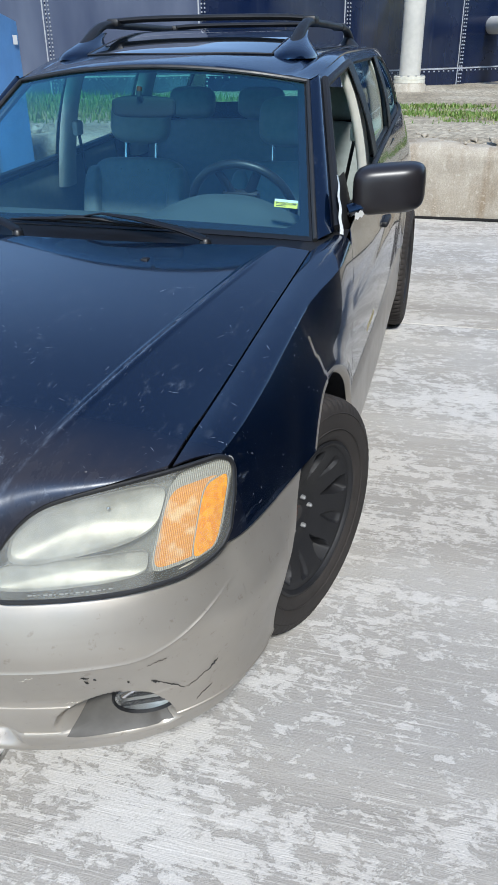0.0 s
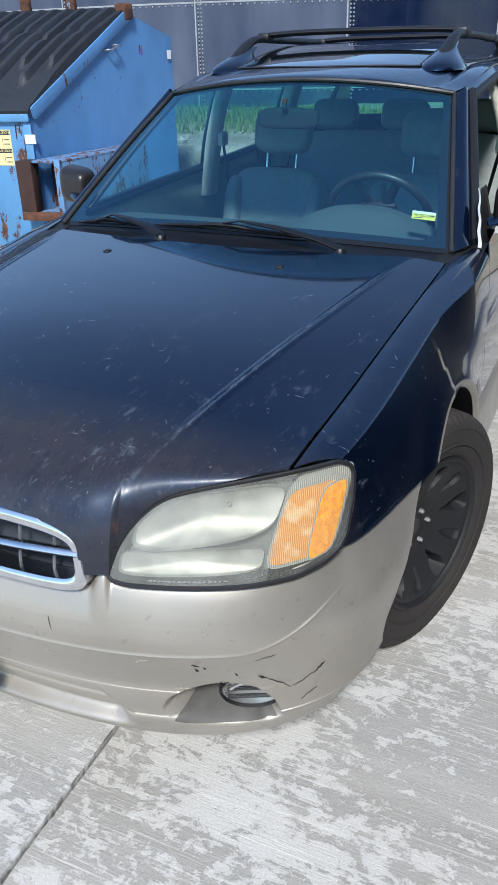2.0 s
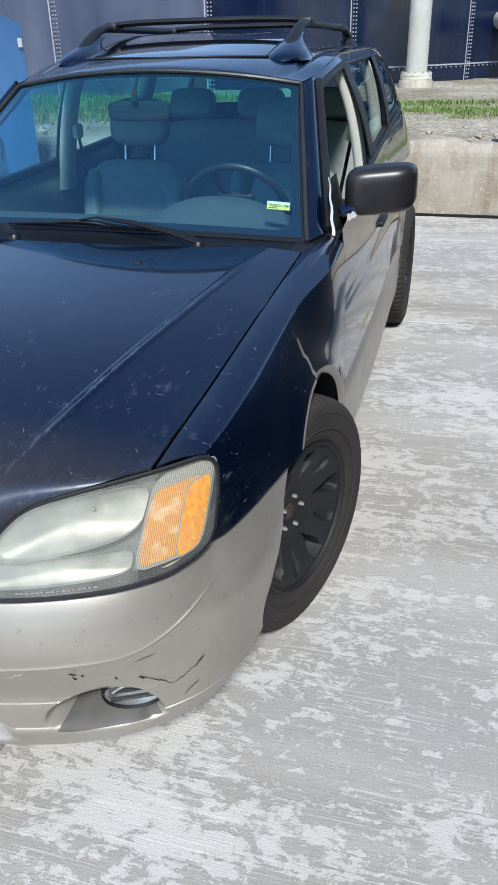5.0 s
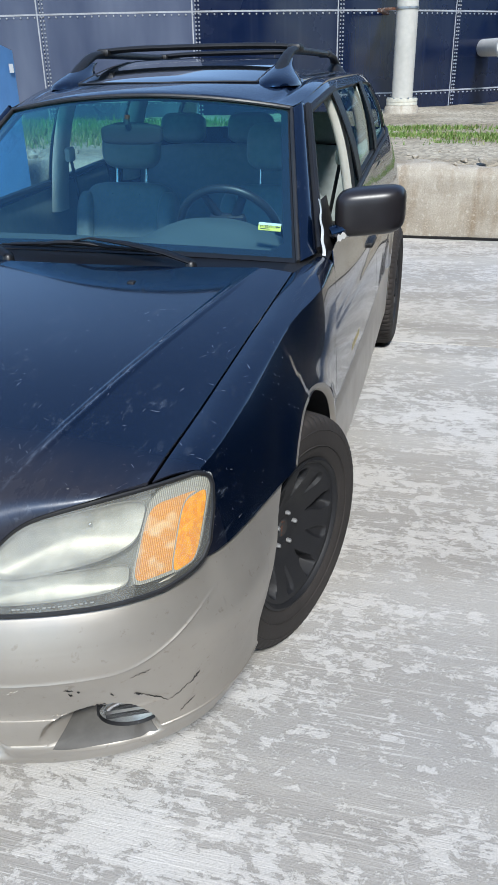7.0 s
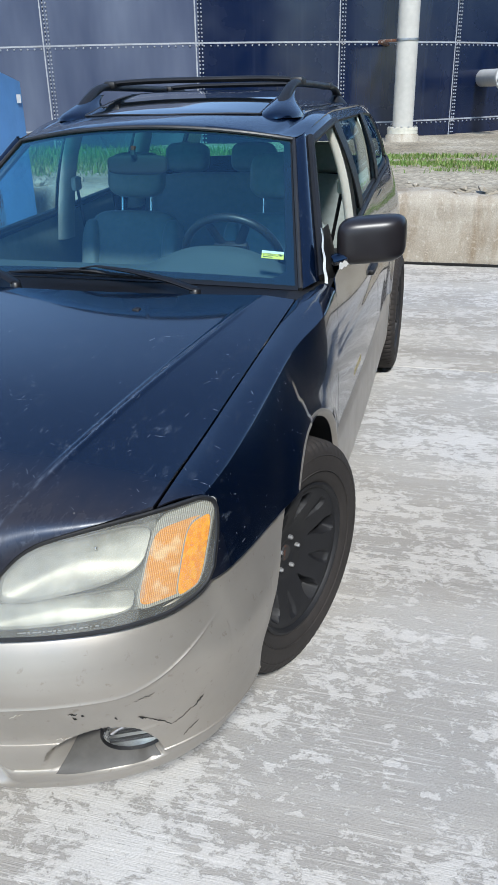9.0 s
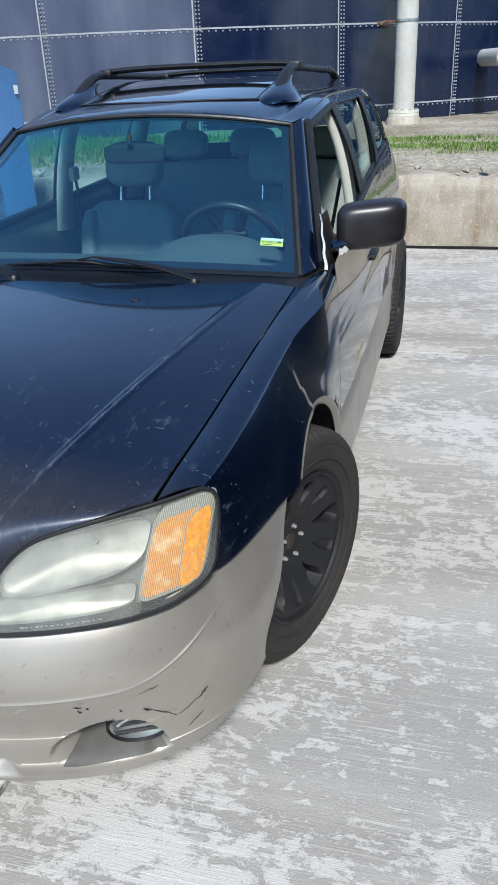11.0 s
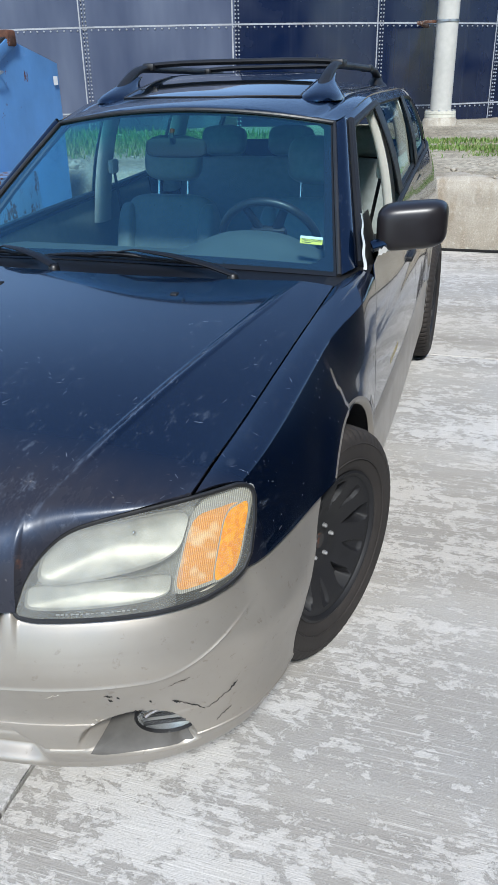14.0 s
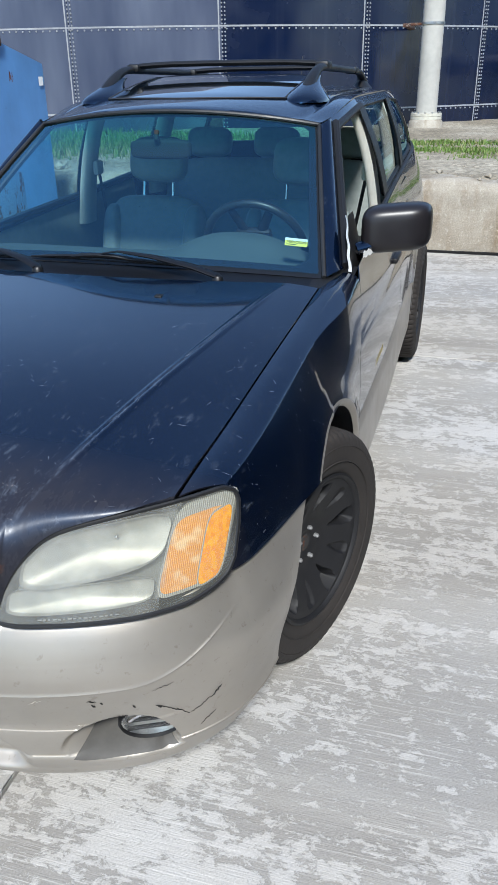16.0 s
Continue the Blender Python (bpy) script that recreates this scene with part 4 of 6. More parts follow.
# bonnet, with the nose that runs down between lamps and grille
def grille_y(x, z):
    return -0.932 + 0.41 * x * x + 0.22 * (z - 0.64)


def grille_top(x):
    return 0.776 - 0.026 * (abs(x) / 0.30) ** 2.2


def nose_front(x, z):
    k = smooth((abs(x) - 0.345) / 0.052)
    return nose_y(x) + lerp(0.016, 0.025, k) + lerp(0.42, 0.52, k) * max(0.0, z - 0.655)


def bonnet_end(a):
    """Where the bonnet ends in front: over the grille, at the bumper, over the lamp."""
    if a < 0.354:
        lo = 0.642 - 0.026 * (a / 0.31) ** 1.8
        c_ = min(0.9999, (a + 0.012) / 0.356) ** (1 / 0.24)
        z = (grille_top(a) + lo) / 2 + (grille_top(a) - lo) / 2 * (1 - c_ * c_) ** 0.18 - 0.005
        return grille_y(a, z) - 0.004, z
    if a < 0.397:
        z = 0.660
        return nose_front(a, z), z
    z = lamp_edges(a)[1] + 0.005 if a < 0.66 else 0.829
    return lamp_front(a, z) - 0.001, z


def bonnet(u, v):
    k = 2 * u - 1
    xr = k * gap_x(0.43)
    yb = 0.335 + 0.085 * (abs(xr) / 0.70) ** 2
    xf = k * 0.668
    a = abs(xf)
    ye, ze = bonnet_end(a)
    yl = curve(((0.0, -0.845), (0.20, -0.835), (0.33, -0.800), (0.40, -0.765), (0.46, -0.745), (0.55, -0.705), (0.62, -0.660), (0.664, -0.625)), a)
    if v < 0.22:                              # the nose rolls down
        t = 1 - v / 0.22
        yn, zn = (nose_front(a, 0.660), 0.660) if a < 0.397 else (ye, ze)
        p0 = Vector((yl, bonnet_z(xf, yl)))
        slope = (bonnet_z(xf, yl + 0.02) - bonnet_z(xf, yl)) / 0.02
        reach = 0.85 * (yl - yn)
        pc = Vector((yl - reach, max(p0.y - slope * reach, lerp(zn, p0.y, 0.35))))

        def at(q):
            return p0.lerp(pc, q).lerp(pc.lerp(Vector((yn, zn)), q), q)

        top = 1.0
        if a < 0.354:
            lo, hi = 0.0, 1.0
            for _ in range(24):
                m = (lo + hi) / 2
                lo, hi = (m, hi) if at(m).y > ze else (lo, m)
            top = lo
        y, z = at(t * top)
        return (xf, y, z)
    t = (v - 0.22) / 0.78
    y = lerp(yl, yb, t)
    x = lerp(xf, k * gap_x(y), smooth(t * 6))
    return (x, y, bonnet_z(x, y))


bm = sheet(bonnet, 460, 90, thick=-0.006)
hood = part("bonnet", bm, M["paint"], car, "navy bonnet, dusty and covered in hair scratches")

# ---- bumper ----
MID_IN = ((0.234, 0.100), (0.246, 0.080), (0.27, 0.070), (0.3216, 0.050), (0.3256, 0.0525), (0.335, 0.051), (0.3972, 0.040), (0.4012, 0.0422), (0.47, 0.006),
          (0.50, -0.003), (0.525, -0.004), (0.57, 0.004), (0.61, 0.015), (0.635, 0.024), (0.652, 0.033), (0.664, 0.050))
END_IN = ((0.234, 0.105), (0.25, 0.082), (0.31, 0.050), (0.3216, 0.038), (0.3256, 0.040), (0.37, 0.036), (0.45, 0.016), (0.50, 0.006), (0.56, 0.003), (0.64, 0.006), (0.664, 0.010))


def pocket_up(a):
    return curve(((0.468, 0.335), (0.476, 0.355), (0.491, 0.380), (0.529, 0.407), (0.577, 0.422), (0.605, 0.421), (0.650, 0.402), (0.678, 0.362), (0.690, 0.318), (0.696, 0.300)), a)


def pocket_low(a):
    return curve(((0.468, 0.332), (0.485, 0.316), (0.52, 0.300), (0.60, 0.286), (0.66, 0.284), (0.685, 0.292), (0.696, 0.299)), a)


CREST_V = 92 / 150


def crest_z(k):
    """Height of the crease, which climbs round the corner."""
    return 0.499 + 0.100 * smooth((k - 0.44) / 0.32)


def bumper_z(k, v):
    c = crest_z(k)
    if v < 0.4:
        return 0.234 + 0.43 * v
    return lerp(0.406, c, (v - 0.4) / (CREST_V - 0.4)) if v < CREST_V else lerp(c, 0.664, (v - CREST_V) / (1 - CREST_V))


def bumper_v(k, z):
    c = crest_z(k)
    if z < 0.406:
        return (z - 0.234) / 0.43
    return 0.4 + (CREST_V - 0.4) * (z - 0.406) / (c - 0.406) if z < c else CREST_V + (1 - CREST_V) * (z - c) / (0.664 - c)


def bumper_point(u, v):
    k = abs(2 * u - 1)
    side = -1 if u < 0.5 else 1
    z = bumper_z(k, v)
    if k < 0.72:
        ang = k / 0.72 * 1.19
        x, y = 0.85 * math.sin(ang) ** (2 / 2.55), -0.37 - 0.56 * math.cos(ang) ** (2 / 2.55)
        nrm = Vector((x / 0.85 ** 2 * 0.9, (y + 0.37) / 0.56 ** 2, 0)).normalized() if x > 1e-6 else Vector((0, -1, 0))
    else:
        ang = 1.19
        xa, ya = 0.85 * math.sin(ang) ** (2 / 2.55), -0.37 - 0.56 * math.cos(ang) ** (2 / 2.55)
        yb = AXLE_Z * 0 - math.sqrt(0.430 ** 2 - (z - AXLE_Z) ** 2)
        y = lerp(ya, yb, (k - 0.72) / 0.28)
        x = nose_x(y) if y < -0.37 else 0.85
        nrm = Vector((1, lerp(-0.5, 0, smooth((y - ya) / 0.15)), 0)).normalized()
    end = smooth((x - 0.60) / 0.20)
    inset = lerp(curve(MID_IN, z), curve(END_IN, z), end)
    crest = crest_z(k)
    fade = smooth((0.72 - k) / 0.13)
    inset += fade * (0.0075 * smooth((crest - z) / 0.010) * smooth((z - 0.36) / 0.12) - 0.0026 * math.exp(-((z - crest) / 0.0032) ** 2))
    inset += 0.0035 * smooth((k - 0.925) / 0.008) * smooth((0.56 - z) / 0.05)    # step beside the wheel arch
    if z > 0.5 and y > -0.84:                 # the top draws in to meet the wing
        inset += max(0.0, nose_x(min(y, -0.37)) - top_edge_x(y) if y > -0.66 else 0.046) * smooth((z - 0.50) / 0.16) * smooth((y + 0.84) / 0.26)
    if z > 0.56:                              # cut down under grille and lamps
        top = 0.664 - 0.040 * smooth((0.382 - x) / 0.024)
        if 0.392 < x < 0.775:
            top = curve(((0.392, 0.664), (0.402, 0.642), (0.62, 0.6405), (0.70, 0.644), (0.74, 0.655), (0.772, 0.664)), x)
        z = 0.56 + (z - 0.56) * (top - 0.56) / 0.104
    zo = z                                    # the lower face hangs the deeper the further it is drawn in
    z -= min(0.040, 0.8 * max(0.0, inset)) * smooth((0.505 - z) / 0.08)
    p = Vector((x, y, z)) - nrm * inset
    a = p.x
    # lower intake, ending in a round ramp
    half = 0.395 - 0.05 * smooth((zo - 0.32) / 0.06)
    p.y += 0.040 * smooth((half - a) / 0.07) * smooth((zo - 0.262) / 0.03) * smooth((0.388 - zo) / 0.012)
    # fog lamp pocket: a ramp that deepens outwards
    a += 0.016
    if 0.46 < a < 0.71:
        up, lo = pocket_up(a), pocket_low(a)
        if lo < zo < up:
            deep = 0.040 + 0.115 * smooth((a - 0.476) / 0.11)
            p.y += deep * smooth((up - zo) / 0.013) * smooth((zo - lo) / 0.070) * smooth((0.697 - a) / 0.016)
            p.x -= 0.25 * deep * smooth((a - 0.62) / 0.06) * smooth((up - zo) / 0.03) * smooth((zo - lo) / 0.03)
    p.x *= side
    return p


def on_bumper(x, z, side=1):
    """The bumper's point at half width x and height z."""
    lo, hi = 0.5, 1.0
    for _ in range(30):
        m = (lo + hi) / 2
        lo, hi = (m, hi) if bumper_point(m, bumper_v(2 * m - 1, z)).x < x else (lo, m)
    m = (lo + hi) / 2
    p = bumper_point(m, bumper_v(2 * m - 1, z))
    return Vector((side * p.x, p.y, p.z))


bm = sheet(bumper_point, 560, 150, thick=-0.004, mirror=True)
bumper = part("front_bumper", bm, M["clad"], car, "silver-beige bumper with scrapes and a dent line")


# dark grey laid over the beige pocket as painted shade
pocket_shade_mat = grained("pocket_shade_grey", (0.085, 0.080, 0.073), 0.6, amount=0.25, scale=40)
for s in (1, -1):
    def pocket_skin(u, v):
        """Skin over the fog lamp pocket; its dark colour stands in for shade."""
        a = lerp(lerp(0.492, 0.528, v), 0.6955, u)
        k = 0.72 / 1.19 * math.asin(((a + 0.004) / 0.85) ** 1.275)
        z = lerp(lerp(pocket_low(a), pocket_up(a), 0.09), pocket_up(a) - 0.002, v)
        return bumper_point(0.5 + s * k / 2, bumper_v(k, z)) + Vector((0, -0.004, 0.001))

    part("pocket_liner", sheet(pocket_skin, 70, 60, mirror=s > 0), pocket_shade_mat, bumper, "dark skin that puts shade into the fog lamp pocket")
pale_edge = grained("pale_edge", (0.42, 0.39, 0.34), 0.5)
# scrapes
scr = grained("scrape_black", (0.012, 0.012, 0.012), 0.8)
rnd = random.Random(5)


def scrape(x0, z0, x1, z1, w, material, name="scrape", wob=0.0025):
    pts, n = [], 14
    for k in range(n + 1):
        t = k / n
        p = on_bumper(lerp(x0, x1, t) - 0.010, lerp(z0, z1, t) + rnd.uniform(-wob, wob))
        pts.append(p + Vector((0.0004, -0.0006, 0.0)))
    bm = bmesh.new()
    add_tube(bm, pts, [w * rnd.uniform(0.3, 1.0) * (0.35 + 0.65 * math.sin(math.pi * k / n)) for k in range(n + 1)], 5, 0.6)
    part(name, bm, material, bumper, "black scrape through the paint" if name == "scrape" else "pale worn line")


for q in ((0.651, 0.433, 0.664, 0.427, 0.0042), (0.664, 0.425, 0.702, 0.390, 0.0028), (0.704, 0.388, 0.738, 0.408, 0.0014), (0.738, 0.407, 0.757, 0.428, 0.0030), (0.717, 0.344, 0.742, 0.366, 0.0016), (0.655, 0.470, 0.69, 0.478, 0.0008),
          (0.285, 0.560, 0.292, 0.528, 0.0018), (0.545, 0.470, 0.560, 0.466, 0.0020), (0.550, 0.458, 0.556, 0.455, 0.0022), (0.566, 0.462, 0.57, 0.460, 0.0018), (0.575, 0.424, 0.60, 0.424, 0.0018), (0.615, 0.445, 0.619, 0.441, 0.0016)):
    scrape(*q, scr)
for q in ((0.44, 0.47, 0.47, 0.478, 0.0010), (0.50, 0.41, 0.53, 0.412, 0.0012), (0.25, 0.462, 0.262, 0.458, 0.0010)):
    scrape(*q, pale_edge, "rub_mark")
for s in (1, -1):
    pts = [on_bumper(0.396 + 0.007 * k, 0.326, s) + Vector((0, -0.0006, 0)) for k in range(11)]
    bm = bmesh.new()
    add_tube(bm, pts, 0.0022, 6, 0.7)
    part("lip_edge", bm, pale_edge, bumper)

# fog lamps
for s in (1, -1):
    fm = Matrix.Translation((s * 0.608, -0.716, 0.330)) @ Matrix.Rotation(radians(s * 26), 4, "Z") @ Matrix.Rotation(radians(8), 4, "X")
    fog = part("fog_lamp", lathe([(0.0, 0.02), (0.064, 0.02), (0.066, -0.012), (0.0625, -0.018), (0.060, -0.010)], 40, "Y"), M["black"], car, "black round fog lamp housing")
    fog.matrix_basis = fm @ Matrix.Diagonal((1.08, 1, 0.80, 1))
    part("reflector", lathe([(0.0, 0.014), (0.03, 0.008), (0.060, -0.010)], 40, "Y"), grained("dull_reflector", (0.55, 0.54, 0.52), 0.28, 0.9), fog)
    part("lens", lathe([(0.0, -0.024), (0.03, -0.022), (0.060, -0.012)], 40, "Y"), glass_mat("clear_lens", (0.93, 0.95, 0.95), 0.05, None, (0.95, 0.97, 1.0)), fog)
    bm = bmesh.new()
    add_tube(bm, [(0.049 * math.cos(radians(a)), -0.021, 0.049 * math.sin(radians(a))) for a in range(25, 160, 9)], 0.0055, 8)
    part("bright_rim", bm, M["chrome"], fog, "bright upper rim of the lamp")
    for dz, h in ((-0.030, 0.011), (0.002, 0.009)):
        part("bezel_bar", box_mesh((-0.050, -0.015, dz), (0.050, -0.007, dz + h), 0.003), M["black"], fog)

# ---- grille ----
def grille_outline(inset=0.0, n=96):
    pts = []
    for k in range(n):
        a = 2 * math.pi * k / n
        c_, s_ = math.cos(a), math.sin(a)
        x = (0.356 - inset) * math.copysign(abs(c_) ** 0.24, c_)
        hi = grille_top(x) - inset
        lo = 0.642 - 0.026 * (abs(x) / 0.31) ** 1.8 + inset
        mid, half = (hi + lo) / 2, (hi - lo) / 2
        z = mid + half * math.copysign(abs(s_) ** 0.36, s_)
        x -= math.copysign(0.018, x) * smooth((z - 0.64) / 0.11) * (abs(x) / 0.356) ** 4
        pts.append((x, z))
    return pts


def band(bm, outer, inner, front, back):
    """A flat frame between two outlines, with depth."""
    n = len(outer)
    rows = [[bm.verts.new((x, grille_y(x, z) + d, z)) for x, z in o] for o, d in ((outer, back), (outer, front + 0.003), ([(lerp(a[0], b[0], 0.25), lerp(a[1], b[1], 0.25)) for a, b in zip(outer, inner)], front), ([(lerp(a[0], b[0], 0.75), lerp(a[1], b[1], 0.75)) for a, b in zip(outer, inner)], front), (inner, front + 0.003), (inner, back))]
    for a, b in zip(rows, rows[1:]):
        for k in range(n):
            bm.faces.new((a[k], b[k], b[(k + 1) % n], a[(k + 1) % n]))


bm = bmesh.new()
band(bm, grille_outline(), grille_outline(0.021), -0.010, 0.030)
grille = part("grille", bm, M["chrome"], car, "chrome-framed grille with a chrome middle bar")
bm = bmesh.new()
ring = [bm.verts.new((x, grille_y(x, z) + 0.045, z)) for x, z in grille_outline()]
bm.faces.new(ring[::-1])
part("backing", bm, mat("grille_backing", (0.030, 0.037, 0.047), 0.5), grille)
bm = bmesh.new()
add_grid(bm, lambda u, v: (lambda p: (p[0], grille_y(*p) + 0.01 + 0.036 * v, p[1]))(grille_outline(0.012)[int(round(u * 96)) % 96]), 96, 1)
part("frame_wall", bm, M["black"], grille)
bm = bmesh.new()
mid_z = lambda x: 0.704 - 0.010 * (abs(x) / 0.31) ** 2
add_tube(bm, [(x, grille_y(x, mid_z(x)) - 0.002, mid_z(x)) for x in [-0.338 + 0.026 * k for k in range(27)]], 0.0110, 10, 0.75)
part("middle_bar", bm, M["chrome"], grille)
upright_grey = grained("grey_plastic", (0.10, 0.105, 0.11), 0.4, amount=0.2, scale=60)
for k in range(-4, 5):
    x = k * 0.069
    bm = bmesh.new()
    add_tube(bm, [(x, grille_y(x, z) + 0.022, z) for z in (0.628, 0.698, 0.765)], 0.0034, 6)
    part("upright", bm, upright_grey, grille)
badge = part("badge", lathe([(0.0, -0.012), (0.8, -0.011), (0.92, -0.009), (1.0, 0.0), (1.0, 0.01)], 40, "Y"), grained("badge_blue_grey", (0.10, 0.12, 0.16), 0.3), grille, "oval badge")
badge.matrix_basis = Matrix.Translation((0.008, grille_y(0, 0.704) - 0.004, 0.704)) @ Matrix.Diagonal((0.056, 1, 0.031, 1))
part("rim", lathe([(0.86, -0.0125), (0.92, -0.016), (1.0, -0.011), (1.02, 0.0)], 40, "Y"), M["chrome"], badge)
for x, z, r in ((-0.4, 0.15, 0.22), (0.1, 0.35, 0.13), (0.4, 0.1, 0.13), (0.15, -0.3, 0.13), (0.5, -0.3, 0.11), (-0.15, -0.15, 0.11)):
    bm = bmesh.new()
    for k in range(2):
        add_box(bm, (-r, -0.0145, -r * 0.35), (r, -0.0115, r * 0.35), 0, Matrix.Translation((x, 0, z)) @ pose(0, 0, 0, 0, 45 + 90 * k, 0))
    part("star", bm, M["chrome"], badge)

# number plate


def rounded_plate(x0, x1, z0, z1, y0, y1, r):
    """A thin sheet with round corners."""
    bm, ring = bmesh.new(), []
    for cx, cz, a0 in ((x1 - r, z1 - r, 0), (x0 + r, z1 - r, 90), (x0 + r, z0 + r, 180), (x1 - r, z0 + r, 270)):
        for k in range(7):
            a = radians(a0 + 15 * k)
            ring.append((cx + r * math.cos(a), cz + r * math.sin(a)))
    front, back = ([bm.verts.new((x, y, z)) for x, z in ring] for y in (y0, y1))
    bm.faces.new(front)
    bm.faces.new(back[::-1])
    for k in range(len(ring)):
        j = (k + 1) % len(ring)
        bm.faces.new((front[j], front[k], back[k], back[j]))
    bmesh.ops.recalc_face_normals(bm, faces=bm.faces[:])
    return bm


plate = part("number_plate", rounded_plate(-0.2225, 0.083, 0.300, 0.450, -0.953, -0.950, 0.024), sticker_white, car, "white number plate with blue figures")
blue_ink = mat("plate_blue", (0.04, 0.10, 0.24), 0.5)
for k in range(6):
    x = -0.200 + 0.047 * k
    part("figure_bar", box_mesh((x, -0.9545, 0.340), (x + 0.026, -0.9535, 0.412), 0), blue_ink, plate)
part("plate_band", box_mesh((-0.2, -0.9542, 0.312), (0.07, -0.9535, 0.320), 0), blue_ink, plate)
part("plate_bolt", lathe([(0.0, -0.958), (0.008, -0.957), (0.009, -0.9535)], 10, "Y"), M["steel"], plate).location = (0.03, 0, 0.434)
part("plate_bolt", lathe([(0.0, -0.958), (0.008, -0.957), (0.009, -0.9535)], 10, "Y"), M["steel"], plate).location = (-0.17, 0, 0.434)
part("plate_bracket", box_mesh((-0.15, -0.950, 0.32), (0.01, -0.90, 0.42), 0.004), M["black"], plate)


# ---- head lamp materials ----
lens_mat = bpy.data.materials.new("hazed_lens")
lens_mat.use_nodes = True
lt = lens_mat.node_tree
lp = lt.nodes["Principled BSDF"]
lp.inputs["Base Color"].default_value = (0.42, 0.42, 0.38, 1)
lp.inputs["Roughness"].default_value = 0.35
lp.inputs["Coat Weight"].default_value = 1.0
lo_, tr_, mx_, nz_, rp_ = (lt.nodes.new(k) for k in ("ShaderNodeTexCoord", "ShaderNodeBsdfTransparent", "ShaderNodeMixShader", "ShaderNodeTexNoise", "ShaderNodeValToRGB"))
nz_.inputs["Scale"].default_value, nz_.inputs["Detail"].default_value = 14.0, 5.0
rp_.color_ramp.elements[0].position, rp_.color_ramp.elements[0].color = 0.3, (0.20, 0.20, 0.20, 1)
rp_.color_ramp.elements[1].position, rp_.color_ramp.elements[1].color = 0.75, (0.42, 0.42, 0.42, 1)
tr_.inputs["Color"].default_value = (0.95, 0.95, 0.90, 1)
lt.links.new(lo_.outputs["Object"], nz_.inputs["Vector"])
lt.links.new(nz_.outputs["Fac"], rp_.inputs["Fac"])
lt.links.new(rp_.outputs["Color"], mx_.inputs[0])
lt.links.new(tr_.outputs[0], mx_.inputs[1])
lt.links.new(lp.outputs[0], mx_.inputs[2])
lt.links.new(mx_.outputs[0], lt.nodes["Material Output"].inputs["Surface"])
amber_mat = mat("amber_lens", (0.75, 0.26, 0.02), 0.2, 0.0, 1.0)
an = Net(amber_mat)
facet = an.node("ShaderNodeTexVoronoi", Scale=120.0)
an.link(an.coords(), facet.inputs["Vector"])
an.color(an.mix(an.ramp(facet.outputs["Color"], (0.2, 0.0), (0.9, 1.0)), (0.80, 0.26, 0.004), (0.94, 0.42, 0.010)))
an.bump(facet.outputs["Distance"], 0.3, 0.003)
pale_amber = mat("ribbed_pale_amber_lens", (0.8, 0.40, 0.12), 0.25, 0.0, 1.0)
an = Net(pale_amber)
wv = an.node("ShaderNodeTexWave", Scale=80.0, Distortion=0.0)
an.link(an.coords((1, 1, 0), (0, 0, -35)), wv.inputs["Vector"])
# the pale blotches put white highlights into the lens colour
an.color(an.mix(an.ramp(an.noise(22, 2), (0.48, 0.0), (0.62, 0.6)), an.ramp(wv.outputs["Fac"], (0.2, (0.62, 0.23, 0.04)), (0.8, (0.82, 0.40, 0.11))), (0.85, 0.66, 0.42)))
an.bump(wv.outputs["Fac"], 0.5, 0.002)
clear_rib = mat("ribbed_clear_lens", (0.4, 0.38, 0.34), 0.2, 0.0, 1.0)
an = Net(clear_rib)
wv = an.node("ShaderNodeTexWave", Scale=80.0, Distortion=0.0)
an.link(an.coords((1, 1, 0), (0, 0, -35)), wv.inputs["Vector"])
an.color(an.ramp(wv.outputs["Fac"], (0.2, (0.24, 0.235, 0.215)), (0.8, (0.44, 0.43, 0.39))))
an.bump(wv.outputs["Fac"], 0.5, 0.002)
bowl_mat = grained("lamp_reflector", (0.33, 0.328, 0.298), 0.42, 0.35, amount=0.75, scale=15, bump=0.0)
corner_glass = lens_mat.copy()
corner_glass.name = "lightly_hazed_lens"
for el, share in zip(corner_glass.node_tree.nodes["Color Ramp"].color_ramp.elements, (0.13, 0.24)):
    el.color = (share, share, share, 1)
lamp_print = mat("moulded_print_grey", (0.30, 0.31, 0.30), 0.5)
lamp_grey = grained("lamp_inner_grey", (0.12, 0.128, 0.122), 0.5, amount=0.15, scale=30)


